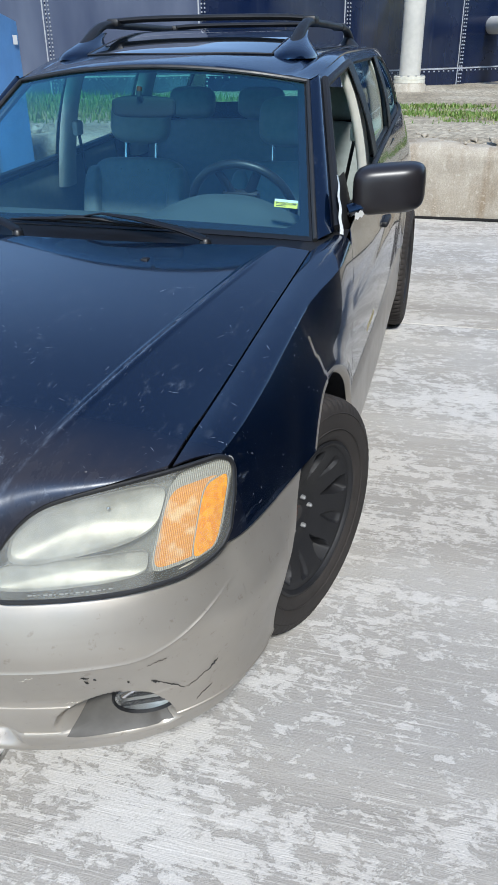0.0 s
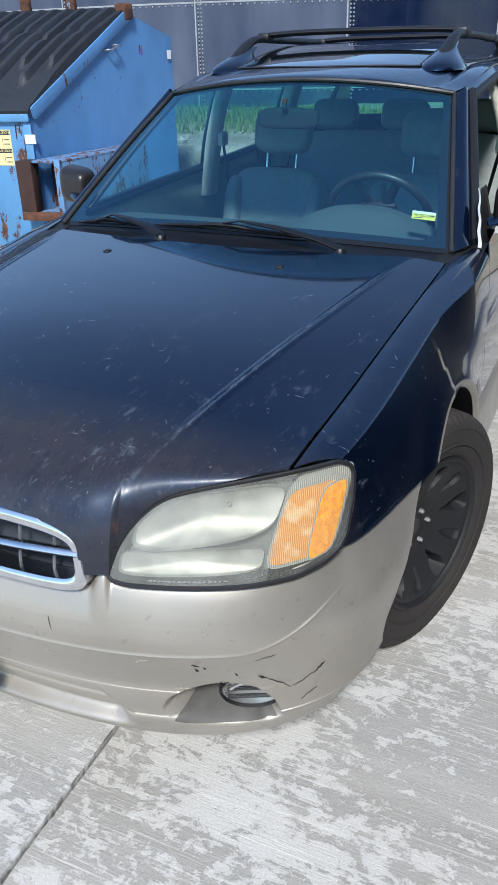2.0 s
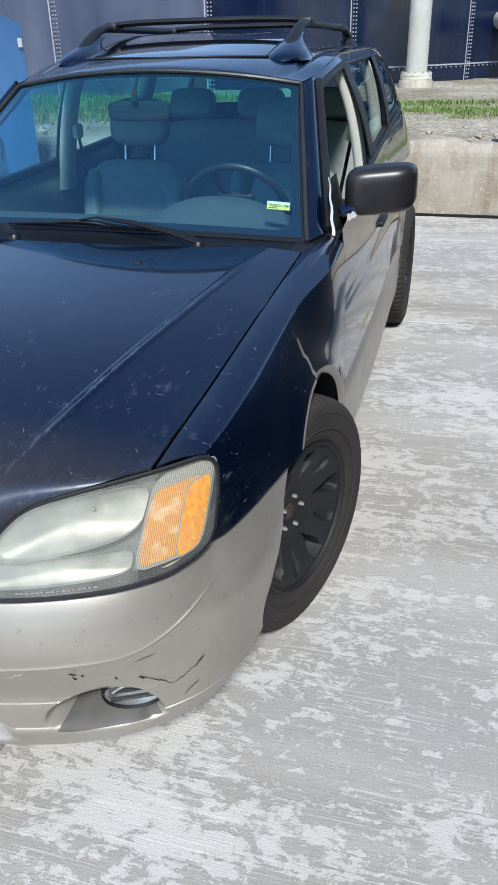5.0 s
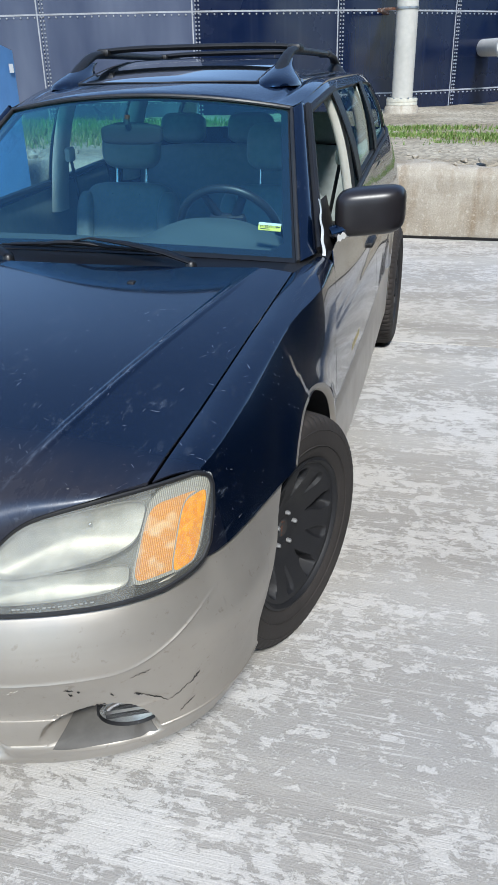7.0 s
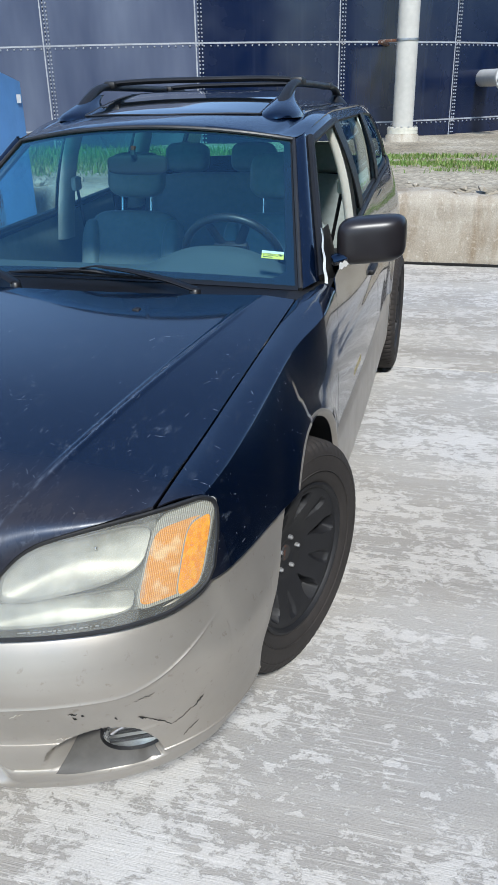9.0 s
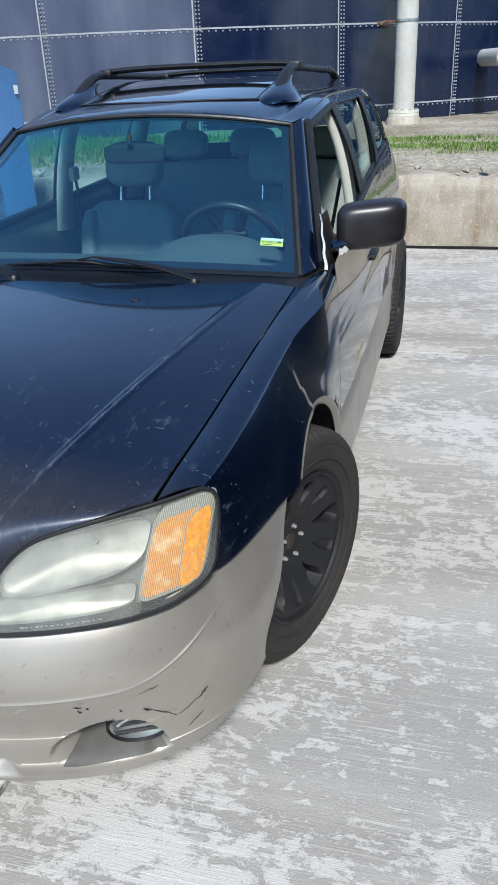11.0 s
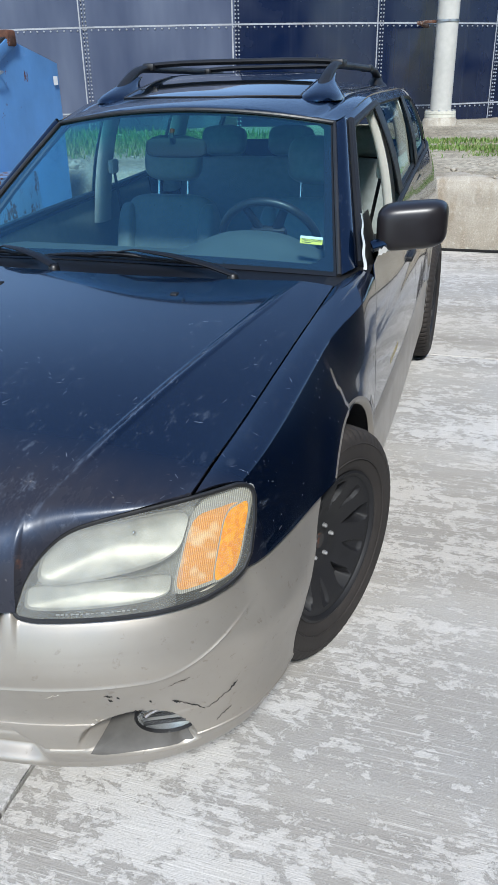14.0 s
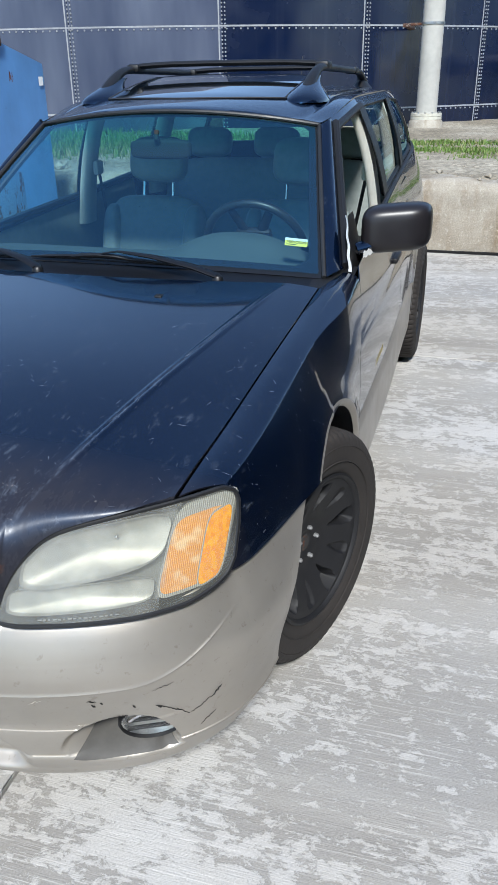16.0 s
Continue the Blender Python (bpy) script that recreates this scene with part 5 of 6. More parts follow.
def head_lamp(s):
    def at(x, z, back=0.0):
        return Vector((s * x, lamp_front(x, z) + back, z))

    def span(u):
        return lerp(LAMP_X0, LAMP_X1, 0.5 - 0.5 * math.cos(math.pi * u))

    def body(back, shrink=0.0, bulge=0.0):
        def f(u, v):
            x = span(u)
            lo, hi = lamp_edges(x)
            mid = (lo + hi) / 2
            lo, hi = min(mid, lo + shrink), max(mid + 0.001, hi - shrink - max(0, back) * 0.5)
            xx = lerp(x, (LAMP_X0 + LAMP_X1) / 2, shrink * 5)
            return at(xx, lerp(lo, hi, v), back - bulge * math.sin(math.pi * v) ** 0.5)
        return f

    lamp = part("head_lamp", sheet(body(0.092), 60, 10, mirror=s < 0), M["black"], car, "hazed head lamp with amber corner lens")
    xs = [span(k / 60) for k in range(61)]
    pts = [at(x, lamp_edges(x)[0]) for x in xs] + [at(x, lamp_edges(x)[1]) for x in xs[::-1]]
    bm = bmesh.new()
    add_tube(bm, pts + pts[:1], 0.0046, 8, 1.0, False)
    part("seal", bm, M["black"], lamp)
    bm = bmesh.new()
    add_grid(bm, lambda u, v: (lambda q: q + Vector((-s * 0.02 * v, 0.09 * v, (-0.045 if u > 0.5 else 0.0) * v)))(Vector(pts[int(round(u * (len(pts) - 1)))])), len(pts) - 1, 1)
    part("housing_wall", bm, M["black"], lamp)
    part("housing", sheet(body(0.048, 0.002), 60, 12, mirror=s < 0), lamp_grey, lamp, "dull grey inner housing")

    def patch(mid, half, lean, back, dish, power, rim=0.010):
        """A rounded bowl or lens block; lean shifts it outwards with height."""
        bm = bmesh.new()
        rings = []
        for r in (1.0, 0.985, 0.93, 0.8, 0.6, 0.4, 0.2, 0.04):
            ring = []
            for k in range(56):
                a = 2 * math.pi * k / 56
                dx = half[0] * r * math.copysign(abs(math.cos(a)) ** power, math.cos(a))
                dz = half[1] * r * math.copysign(abs(math.sin(a)) ** power, math.sin(a))
                dz += lean[1] * dx
                ring.append(bm.verts.new(at(mid[0] + dx + lean[0] * dz, mid[1] + dz, back + dish * (1 - r * r) + (rim if r == 1.0 else 0))))
            rings.append(ring)
        for a, b in zip(rings, rings[1:]):
            for k in range(56):
                q = (a[k], a[(k + 1) % 56], b[(k + 1) % 56], b[k])
                bm.faces.new(q if s > 0 else q[::-1])
        bm.faces.new(rings[-1] if s > 0 else rings[-1][::-1])
        return bm

    part("main_reflector", patch((0.545, 0.751), (0.116, 0.045), (0.16, 0.14), 0.014, 0.022, 0.50, -0.008), bowl_mat, lamp, "bright domed reflector")
    part("low_reflector", patch((0.528, 0.679), (0.122, 0.022), (0.0, 0.03), 0.014, 0.010, 0.40, -0.006), bowl_mat, lamp)
    bm = bmesh.new()
    bmesh.ops.create_uvsphere(bm, u_segments=16, v_segments=10, radius=0.004, matrix=Matrix.Translation(at(0.575, 0.770, 0.024)))
    part("bulb", bm, M["chrome"], lamp)
    bm = bmesh.new()
    for k in range(16):
        x0 = 0.470 + 0.0085 * k
        add_box(bm, (0, -0.0006, -0.0011), (0.0068 - 0.0015 * (k % 3), 0.0006, 0.0011), 0, Matrix.Translation(at(x0, 0.6555, -0.0045)) @ Matrix.Rotation(s * 0.35, 4, "Z"))
    part("moulded_print", bm, lamp_print, lamp, "tiny pale moulded lettering")
    part("corner_lens", patch((0.708, 0.740), (0.047, 0.077), (0.13, 0.10), 0.0080, -0.002, 0.36), clear_rib, lamp, "ribbed clear lens border")
    part("corner_bowl", patch((0.704, 0.733), (0.040, 0.063), (0.13, 0.10), 0.0055, -0.002, 0.40), pale_amber, lamp, "ribbed orange lens")
    part("amber_rim", patch((0.738, 0.733), (0.0200, 0.0635), (0.06, 0.35), 0.0032, -0.001, 0.45), clear_rib, lamp)
    part("amber_lens", patch((0.738, 0.733), (0.0175, 0.060), (0.06, 0.35), 0.0020, -0.001, 0.45), amber_mat, lamp, "bright amber lens")
    part("lens", sheet(body(-0.001, 0.001, 0.002), 90, 18, lambda u, v: span(u) < 0.663 + 0.016 * v, mirror=s < 0), lens_mat, lamp, "hazed clear lens")
    part("corner_cover", sheet(body(-0.001, 0.001, 0.002), 90, 18, lambda u, v: span(u) >= 0.663 + 0.016 * v, mirror=s < 0), corner_glass, lamp, "clear corner lens")


for s in (1, -1):
    head_lamp(s)


# ---- flanks: doors, quarters, cladding ----
CLAD_Z = 0.535


def belt_s(y, s):
    """The far side's sill lies a little lower."""
    return belt_z(y) - (0.04 if s < 0 else 0.0)


def flank(sign, y0, y1, low, high, front_lean=0.0):
    """A body panel between two uprights; low and high are functions of y."""

    def f(u, v):
        y = lerp(y0, y1, u)
        lo, hi = low(y), high(y)
        z = lerp(min(lo, hi - 0.01), hi, v)
        yy = y + front_lean * (1 - u) * door_lean(z)
        x = side_x(yy, z)
        for c in (0.0, WHEELBASE):
            d = math.hypot(yy - c, z - AXLE_Z) - R_ARCH
            x += 0.014 * math.exp(-(d / 0.05) ** 2)
        x -= 0.006 * math.exp(-((z - 0.80) / 0.02) ** 2)
        return (sign * x, yy, z)

    return sheet(f, 40, 24, thick=-0.003, mirror=sign < 0)


def lower_edge(y):
    return arch_low(y, CLAD_Z)


for s in (1, -1):
    d1 = part("front_door", flank(s, 0.441, 1.617, lower_edge, lambda y: belt_s(y, s) - 0.004, 1.0), M["paint"], car)
    d2 = part("rear_door", flank(s, 1.623, 2.50, lower_edge, lambda y: belt_s(y, s) - 0.004), M["paint"], car)
    part("rear_quarter", flank(s, 2.506, 3.72, lower_edge, lambda y: belt_s(y, s) - 0.004), M["paint"], car)

    def clad(u, v):
        y = lerp(0.36, 2.30, u)
        lo = arch_low(y, 0.255)
        z = lerp(min(lo, CLAD_Z), CLAD_Z, v)
        x = side_x(y, z) + 0.009 - (0.009 if v > 0.93 else 0) - 0.03 * max(0, (0.30 - z) / 0.05) ** 1.5
        return (s * x, y, z)

    c = part("side_cladding", sheet(clad, 80, 14, thick=-0.004, mirror=s < 0), M["clad"], car, "silver-beige lower door cladding")
    for k, w in enumerate((0.028, 0.020, 0.024, 0.024, 0.022, 0.018, 0.024)):
        yb = 0.80 + 0.028 * k
        part("badge_letter", box_mesh((s * (side_x(yb, 0.60) - 0.001), yb, 0.585), (s * (side_x(yb, 0.60) + 0.004), yb + w * 0.8, 0.610), 0.001), grained("gilt", (0.65, 0.55, 0.30), 0.3, 0.8), d1, "small gilt badge")

    def rear_clad(u, v):
        y = lerp(3.02, 3.74, u)
        lo = arch_low(y, 0.26)
        z = lerp(lo, 0.54, v)
        return (s * (side_x(y, z) + 0.012), y, z)

    part("rear_cladding", sheet(rear_clad, 20, 8, thick=-0.004, mirror=s < 0), M["clad"], car)
    for cy in (0.0, WHEELBASE):     # lips and liners of the wheel arches
        bm = bmesh.new()
        a0, a1 = (radians(-8), radians(176 if cy else 126))

        def lip(u, v):
            a = lerp(a0, a1, u)
            r = R_ARCH + lerp(0.006, -0.016, v)
            y, z = cy + r * math.cos(a), AXLE_Z + r * math.sin(a)
            x = (side_x(y, z) + 0.0155 if cy else wing_flank(y, z) + 0.003) + 0.006 * math.sin(math.pi * v) - 0.012 * v
            return (s * x, y, z)

        add_grid(bm, lip, 40, 5, mirror=s > 0)
        bm.normal_update()
        part("arch_lip", bm, M["clad"], car, "thin silver-beige wheel arch lip")
        bm = bmesh.new()
        add_grid(bm, lambda u, v: (s * lerp(side_x(cy, 0.7) + 0.004, 0.45, v), cy + (R_ARCH - 0.004) * math.cos(math.pi * (0.02 + (0.92 if cy else 0.62) * u)), AXLE_Z + (R_ARCH - 0.004) * math.sin(math.pi * (0.02 + (0.92 if cy else 0.62) * u))), 32, 2, mirror=s < 0)
        part("arch_liner", bm, M["black"], car)
        part("inner_wall", box_mesh((s * 0.45, cy - 0.42, 0.22) if s > 0 else (-0.455, cy - 0.42, 0.22), (0.455, cy + 0.42, 0.76) if s > 0 else (-0.45, cy + 0.42, 0.76)), M["gap"], car)
    # handles
    for dy, door in ((1.47, d1), (2.34, d2)):
        z = 0.835
        part("handle", box_mesh((s * side_x(dy, z) - 0.002, dy - 0.10, z - 0.014), (s * side_x(dy, z) + s * 0.022, dy + 0.06, z + 0.010), 0.008) if s > 0 else box_mesh((-side_x(dy, z) - 0.03, dy - 0.10, z - 0.018), (-side_x(dy, z) + 0.002, dy + 0.06, z + 0.014), 0.008), M["black"], door)

# under-body, tail, so that nothing shows through
part("underbody", box_mesh((-0.44, -0.70, 0.245), (0.44, 3.6, 0.31)), M["gap"], car)
part("floor_pan", box_mesh((-0.80, 0.42, 0.29), (0.80, 2.22, 0.32)), M["dark"], car)
part("load_floor", box_mesh((-0.80, 2.23, 0.62), (0.80, 3.60, 0.64)), M["dark"], car)
part("firewall", box_mesh((-0.70, 0.44, 0.32), (0.70, 0.47, 0.93)), M["gap"], car)
part("engine_bay", box_mesh((-0.44, -0.66, 0.32), (0.44, 0.40, 0.60)), M["gap"], car)
part("radiator_panel", box_mesh((-0.36, -0.74, 0.32), (0.36, -0.72, 0.72)), M["gap"], car)
tail = part("tailgate", sheet(lambda u, v: ((2 * u - 1) * side_x(3.68, lerp(0.5, 1.10, v)), 3.74 + 0.03 * math.sin(math.pi * v) - 0.10 * abs(2 * u - 1) ** 3, lerp(0.5, 1.11, v)), 24, 10, thick=-0.004), M["paint"], car)
part("rear_bumper", sheet(lambda u, v: ((2 * u - 1) * 0.80, 3.80 + 0.03 * math.sin(math.pi * v) - 0.14 * abs(2 * u - 1) ** 3, lerp(0.28, 0.56, v)), 24, 8, thick=-0.004), M["clad"], car)
for s in (1, -1):
    part("tail_lamp", box_mesh((min(s * 0.60, s * 0.70), 3.66, 0.72), (max(s * 0.60, s * 0.70), 3.74, 0.95), 0.02), mat("red_lens", (0.35, 0.01, 0.01), 0.2), car)

# ---- glasshouse ----
GB = Vector((0.705, 0.535, 0.955))       # lower and upper corner of the windscreen
GT = Vector((0.556, 1.135, 1.358))
ROOF_X = ((1.05, 0.572), (1.6, 0.600), (2.6, 0.598), (3.6, 0.54))
ROOF_Z = ((1.08, 1.412), (1.35, 1.447), (1.8, 1.470), (2.5, 1.472), (3.2, 1.445), (3.62, 1.405))


def roof_edge(y):
    return curve(ROOF_X, y), curve(ROOF_Z, y) - 0.058 + 0.024 * smooth((y - 1.15) / 0.5)


def screen(u, v, lift=0.0):
    """The windscreen: bowed across and slightly along."""
    k = 2 * u - 1
    bow = 1 - k * k
    low = Vector((k * GB.x, GB.y - 0.075 * bow, GB.z + 0.028 * bow))
    high = Vector((k * GT.x, GT.y - 0.075 * bow, GT.z + 0.050 * bow))
    p = low.lerp(high, v)
    n = Vector((0, -0.55, 0.83))
    return p + n * (0.022 * math.sin(math.pi * v) * (0.4 + 0.6 * bow) + lift)


ws = part("windscreen", sheet(lambda u, v: screen(lerp(0.012, 0.988, u), lerp(0.02, 0.985, v)), 32, 20), M["screen"], car, "green-tinted windscreen mirroring the blue sky")
ws.visible_shadow = False
frit = mat("black_glass_edge", (0.012, 0.013, 0.015), 0.08)
bm = bmesh.new()


def in_border(u, v):
    """The printed edge, with round lower and upper corners."""
    du, dv, r = min(u, 1 - u) * 1.35 - 0.040, min(v * 0.72 - 0.043, (1 - v) * 0.72 - 0.009), 0.055
    return min(du, dv) < 0 or (du < r and dv < r and math.hypot(r - du, r - dv) > r)


add_grid(bm, lambda u, v: screen(u, v, -0.004), 220, 120, keep=in_border)
part("black_border", bm, frit, ws)
bm = bmesh.new()
rim = [screen(0, k / 20, 0.003) for k in range(21)] + [screen(k / 30, 1, 0.003) for k in range(1, 31)] + [screen(1, 1 - k / 20, 0.003) for k in range(1, 21)]
add_tube(bm, rim, 0.0075, 8)
part("rubber_trim", bm, M["trim"], ws, "grey-brown rubber screen trim")
# sticker inside the screen with legible word
pS, pU, pV = screen(0.938, 0.192, -0.006), screen(0.946, 0.192, -0.006), screen(0.938, 0.200, -0.006)
ax, ay = (pU - pS).normalized(), (pV - pS).normalized()
az = ax.cross(ay).normalized()
ay = az.cross(ax)
stm = Matrix((ax, ay, az)).transposed().to_4x4()
stm.translation = pS
st = part("permit_sticker", box_mesh((-0.036, -0.016, -0.0006), (0.036, 0.016, 0.0006)), grained("lime_yellow_paper", (0.80, 0.66, 0.10), 0.6, amount=0.08), ws, "lime-yellow and white permit sticker")
st.matrix_basis = stm
part("white_strip", box_mesh((-0.036, 0.006, 0.0007), (0.036, 0.016, 0.0012)), sticker_white, st)
text_part("word", "MISSOURI", 0.0145, pose(0, -0.001, 0.0012), ink, st)
for x0, x1, z in ((-0.03, 0.0, -0.0105), (0.022, 0.033, 0.0005)):
    part("text_bar", box_mesh((x0, z - 0.0014, 0.0008), (x1, z + 0.0014, 0.0013)), ink, st)


def roof(u, v):
    y = lerp(1.075, 3.60, v)
    k = 2 * u - 1
    ex, ez = roof_edge(y)
    zc = curve(ROOF_Z, y)
    yy = y - (0.085 * (1 - k * k) - 0.02) * max(0, 1 - v * 6) + 0.06 * abs(k) ** 2 * max(0, 1 - v * 8)
    groove = -0.010 * math.exp(-((abs(k) - 0.87) / 0.018) ** 2)
    p = Vector((k * ex, yy, ez + (zc - ez) * (1 - abs(k) ** 2.6) + groove))
    return (screen(u, 1.0) + Vector((0, 0.004, 0.004))).lerp(p, smooth(v / 0.10)) if v < 0.10 else p


roof_p = part("roof", sheet(roof, 72, 60, thick=-0.006), M["paint"], car)
part("headliner", sheet(lambda u, v: Vector(roof(lerp(0.02, 0.98, u), lerp(0.035, 0.99, v))) + Vector((0, 0, -0.025)), 16, 16, mirror=True), M["beige"], car)


def visor(u, v):
    """The sunroof's glass, tipped up behind its front edge."""
    x = lerp(-0.365, 0.375, u)
    y = lerp(1.25 + 0.10 * (x / 0.37) ** 2, 1.86, v)
    ex, ez = roof_edge(y)
    zc = curve(ROOF_Z, y)
    base = ez + (zc - ez) * (1 - abs(x / ex) ** 2.6)
    lift = 0.006 + 0.044 * v
    return (x, y, base + 0.003 + lift)


sun_glass = part("sunroof", sheet(visor, 40, 30, thick=-0.004), mat("dark_sunroof_glass", (0.008, 0.012, 0.018), 0.03, 0, 1.0), roof_p, "dark glass sunroof tipped open")
bm = bmesh.new()
ringp = [Vector(visor(k / 24, 0)) for k in range(25)] + [Vector(visor(1, k / 12)) for k in range(1, 13)] + [Vector(visor(1 - k / 24, 1)) for k in range(1, 25)] + [Vector(visor(0, 1 - k / 12)) for k in range(1, 12)]
add_tube(bm, [p + Vector((0, 0, 0.001)) for p in ringp + ringp[:1]], 0.007, 6, 0.6, False)
part("seal", bm, M["trim"], sun_glass)

# pillars and window frames
for s in (1, -1):
    S = Vector((s, 1, 1))
    dy = 0.11 if s < 0 else 0.0

    def frame_low(y):
        return Vector((side_x(y, belt_s(y, s)) - 0.018, y, belt_s(y, s)))

    def pillar_a(u, v):
        """A-pillar: from the screen's edge round to the door opening."""
        edge = screen(1.0, v, 0.0)
        low, high = Vector((0.750, 0.610, 0.968)), Vector((0.592, 1.19, 1.374))
        outer = low.lerp(high, v)
        p = edge.lerp(outer, u)
        p += Vector((0.55, -0.5, 0.45)) * (0.020 * math.sin(math.pi * u))
        return p * S

    part("windscreen_pillar", sheet(pillar_a, 8, 24, mirror=s < 0), M["paint"], car)

    def seal_line(u, v):
        low, high = Vector((0.752, 0.613, 0.970)), Vector((0.596, 1.195, 1.371))
        p = low.lerp(high, v) + Vector((0.002, 0.042 * u, -0.016 * u))
        return p * S

    part("door_seal", sheet(seal_line, 2, 20, mirror=s < 0), M["black"], car)

    def side_rail(u, v):
        """Cant rail above the side windows."""
        y = lerp(1.16, 3.60, v)
        ex, ez = roof_edge(y)
        p = Vector((ex - 0.004 + 0.030 * u, y, ez + 0.002 - 0.034 * u ** 1.4))
        return p * S

    part("roof_rail_panel", sheet(side_rail, 4, 40, mirror=s > 0), M["paint"], car)

    def window(y0, y1, lean0, lean1, name, material, lab, inset=0.012):
        def f(u, v):
            yb = lerp(y0, y1, u)
            yt = lerp(y0 + lean0, y1 + lean1, u)
            b = Vector((side_x(yb, belt_s(yb, s)) - 0.020, yb, belt_s(yb, s)))
            ex, ez = roof_edge(yt)
            t = Vector((ex + 0.022, yt, ez - 0.034))
            p = b.lerp(t, v) + Vector((0.016 * math.sin(math.pi * v) - inset, 0, 0))
            return p * S
        w = part(name, sheet(f, 12, 10, mirror=s < 0), material, car, lab)
        w.visible_shadow = False
        bm = bmesh.new()
        ringp = [Vector(f(k / 12, 0)) for k in range(13)] + [Vector(f(1, k / 10)) for k in range(1, 11)] + [Vector(f(1 - k / 12, 1)) for k in range(1, 13)] + [Vector(f(0, 1 - k / 10)) for k in range(1, 11)]
        add_tube(bm, ringp + ringp[:1], 0.013, 6, 1.0, False)
        part("window_frame", bm, M["black"], w)
        return f

    if s > 0:       # black frame round the lowered driver's window
        bm = bmesh.new()
        top = [roof_edge(lerp(1.21, 1.66, k / 8)) + (lerp(1.21, 1.66, k / 8),) for k in range(9)]
        add_tube(bm, [Vector((0.757, 0.628, 0.975)).lerp(Vector((0.604, 1.205, 1.362)), k / 10) for k in range(11)] + [(ex + 0.020, y, ez - 0.030) for ex, ez, y in top], 0.015, 8)
        part("door_frame", bm, M["black"], car)
    if s < 0:
        window(0.78, 1.63 + dy, 0.50, 0.08, "front_window", M["pane"], "")
    window(1.73 + dy, 2.46 + dy, -0.02, 0.04, "rear_window", M["pane"], "side window mirroring the tank and pipe")
    window(2.52 + dy, 3.36, 0.04, -0.02, "quarter_window", M["pane"], "")

    def pillar(yb0, yb1, yt0, yt1, name, m_, inset=0.0):
        def f(u, v):
            yb, yt = lerp(yb0, yb1, u), lerp(yt0, yt1, u)
            b = Vector((side_x(yb, belt_s(yb, s)) - 0.014, yb, belt_s(yb, s) - 0.01))
            ex, ez = roof_edge(yt)
            t = Vector((ex + 0.026, yt, ez - 0.030))
            return (b.lerp(t, v) + Vector((0.016 * math.sin(math.pi * v) - inset, 0, 0))) * S
        return part(name, sheet(f, 4, 10, thick=-0.004, mirror=s < 0), m_, car)

    pillar(1.61 + dy, 1.74 + dy, 1.58 + dy, 1.70 + dy, "centre_pillar", M["black"])
    pillar(2.42 + dy, 2.53 + dy, 2.44 + dy, 2.55 + dy, "rear_pillar", M["black"])
    pillar(3.36, 3.66, 3.34, 3.56, "tail_pillar", M["paint"])

    def pillar_trim(yb, yt, wide, deep):
        """The padded inner cover of a pillar, rounded towards the cabin."""
        def f(u, v):
            a = math.pi * u
            y = lerp(yb, yt, v) + wide / 2 * (1 - 0.15 * v) * -math.copysign(abs(math.cos(a)) ** 0.6, math.cos(a))
            b = side_x(y, belt_s(y, s)) - 0.03
            ex, ez = roof_edge(y)
            x = lerp(b, ex + 0.012, v) + 0.016 * math.sin(math.pi * v) - deep * math.sin(a) ** 0.6
            return Vector((x, y, lerp(belt_s(y, s) - 0.45 * (1 - v) * 0.3, ez - 0.03, v))) * S
        part("pillar_trim", sheet(f, 14, 12, mirror=s > 0), M["beige"], car, "pale grey inner pillar cover")

    pillar_trim(1.67 + 0.7 * dy, 1.65 + 0.7 * dy, 0.115, 0.045)
    pillar_trim(2.48 + dy, 2.50 + dy, 0.15, 0.065)
    # belt strips
    bm = bmesh.new()
    add_tube(bm, [(s * (side_x(y, belt_s(y, s)) - 0.006), y, belt_s(y, s) + 0.002) for y in [0.72 + 0.1 * k for k in range(30)]], 0.010, 6, 0.7)
    part("belt_strip", bm, M["black"], car)
    # inner door panels
    part("door_panel", sheet(lambda u, v: (s * (lerp(0.735, 0.765, v) - 0.02 * math.sin(math.pi * v)), lerp(0.80, 2.40, u), lerp(0.35, 0.0, v) + v * (belt_s(lerp(0.80, 2.40, u), s) - 0.03)), 24, 12, mirror=s > 0), M["leather"], car, "dark grey-green inner door panel")
    # shoulder belt
    bm = bmesh.new()
    add_grid(bm, lambda u, v: (s * (lerp(0.56, 0.645, v) + 0.01 * u), lerp(1.68, 1.73, u) + 0.05 * v, lerp(0.62, 1.13, v)), 1, 8)
    belt = part("seat_belt", bm, M["black"], car)
    part("belt_guide", box_mesh((min(s * 0.630, s * 0.660), 1.71, 1.10), (max(s * 0.630, s * 0.660), 1.78, 1.165), 0.012), M["beige"], belt)

rear_glass = part("rear_screen", sheet(lambda u, v: ((2 * u - 1) * lerp(0.66, 0.50, v), lerp(3.70, 3.56, v) + 0.02 - 0.05 * (2 * u - 1) ** 2, lerp(1.115, 1.385, v)), 16, 8), M["pane"], car)
rear_glass.visible_shadow = False

# ---- cowl and wipers ----
part("cowl", sheet(lambda u, v: (lambda k: (k * 0.715, lerp(0.325 + 0.085 * k * k, 0.545 - 0.075 * (1 - k * k), v), lerp(bonnet_z(k * 0.70, 0.40) - 0.022, GB.z + 0.028 * (1 - k * k) - 0.004, v) - 0.006 * math.sin(math.pi * v)))(2 * u - 1), 40, 8), mat("cowl_plastic", (0.004, 0.004, 0.005), 0.4), car, "black plastic cowl under the screen")


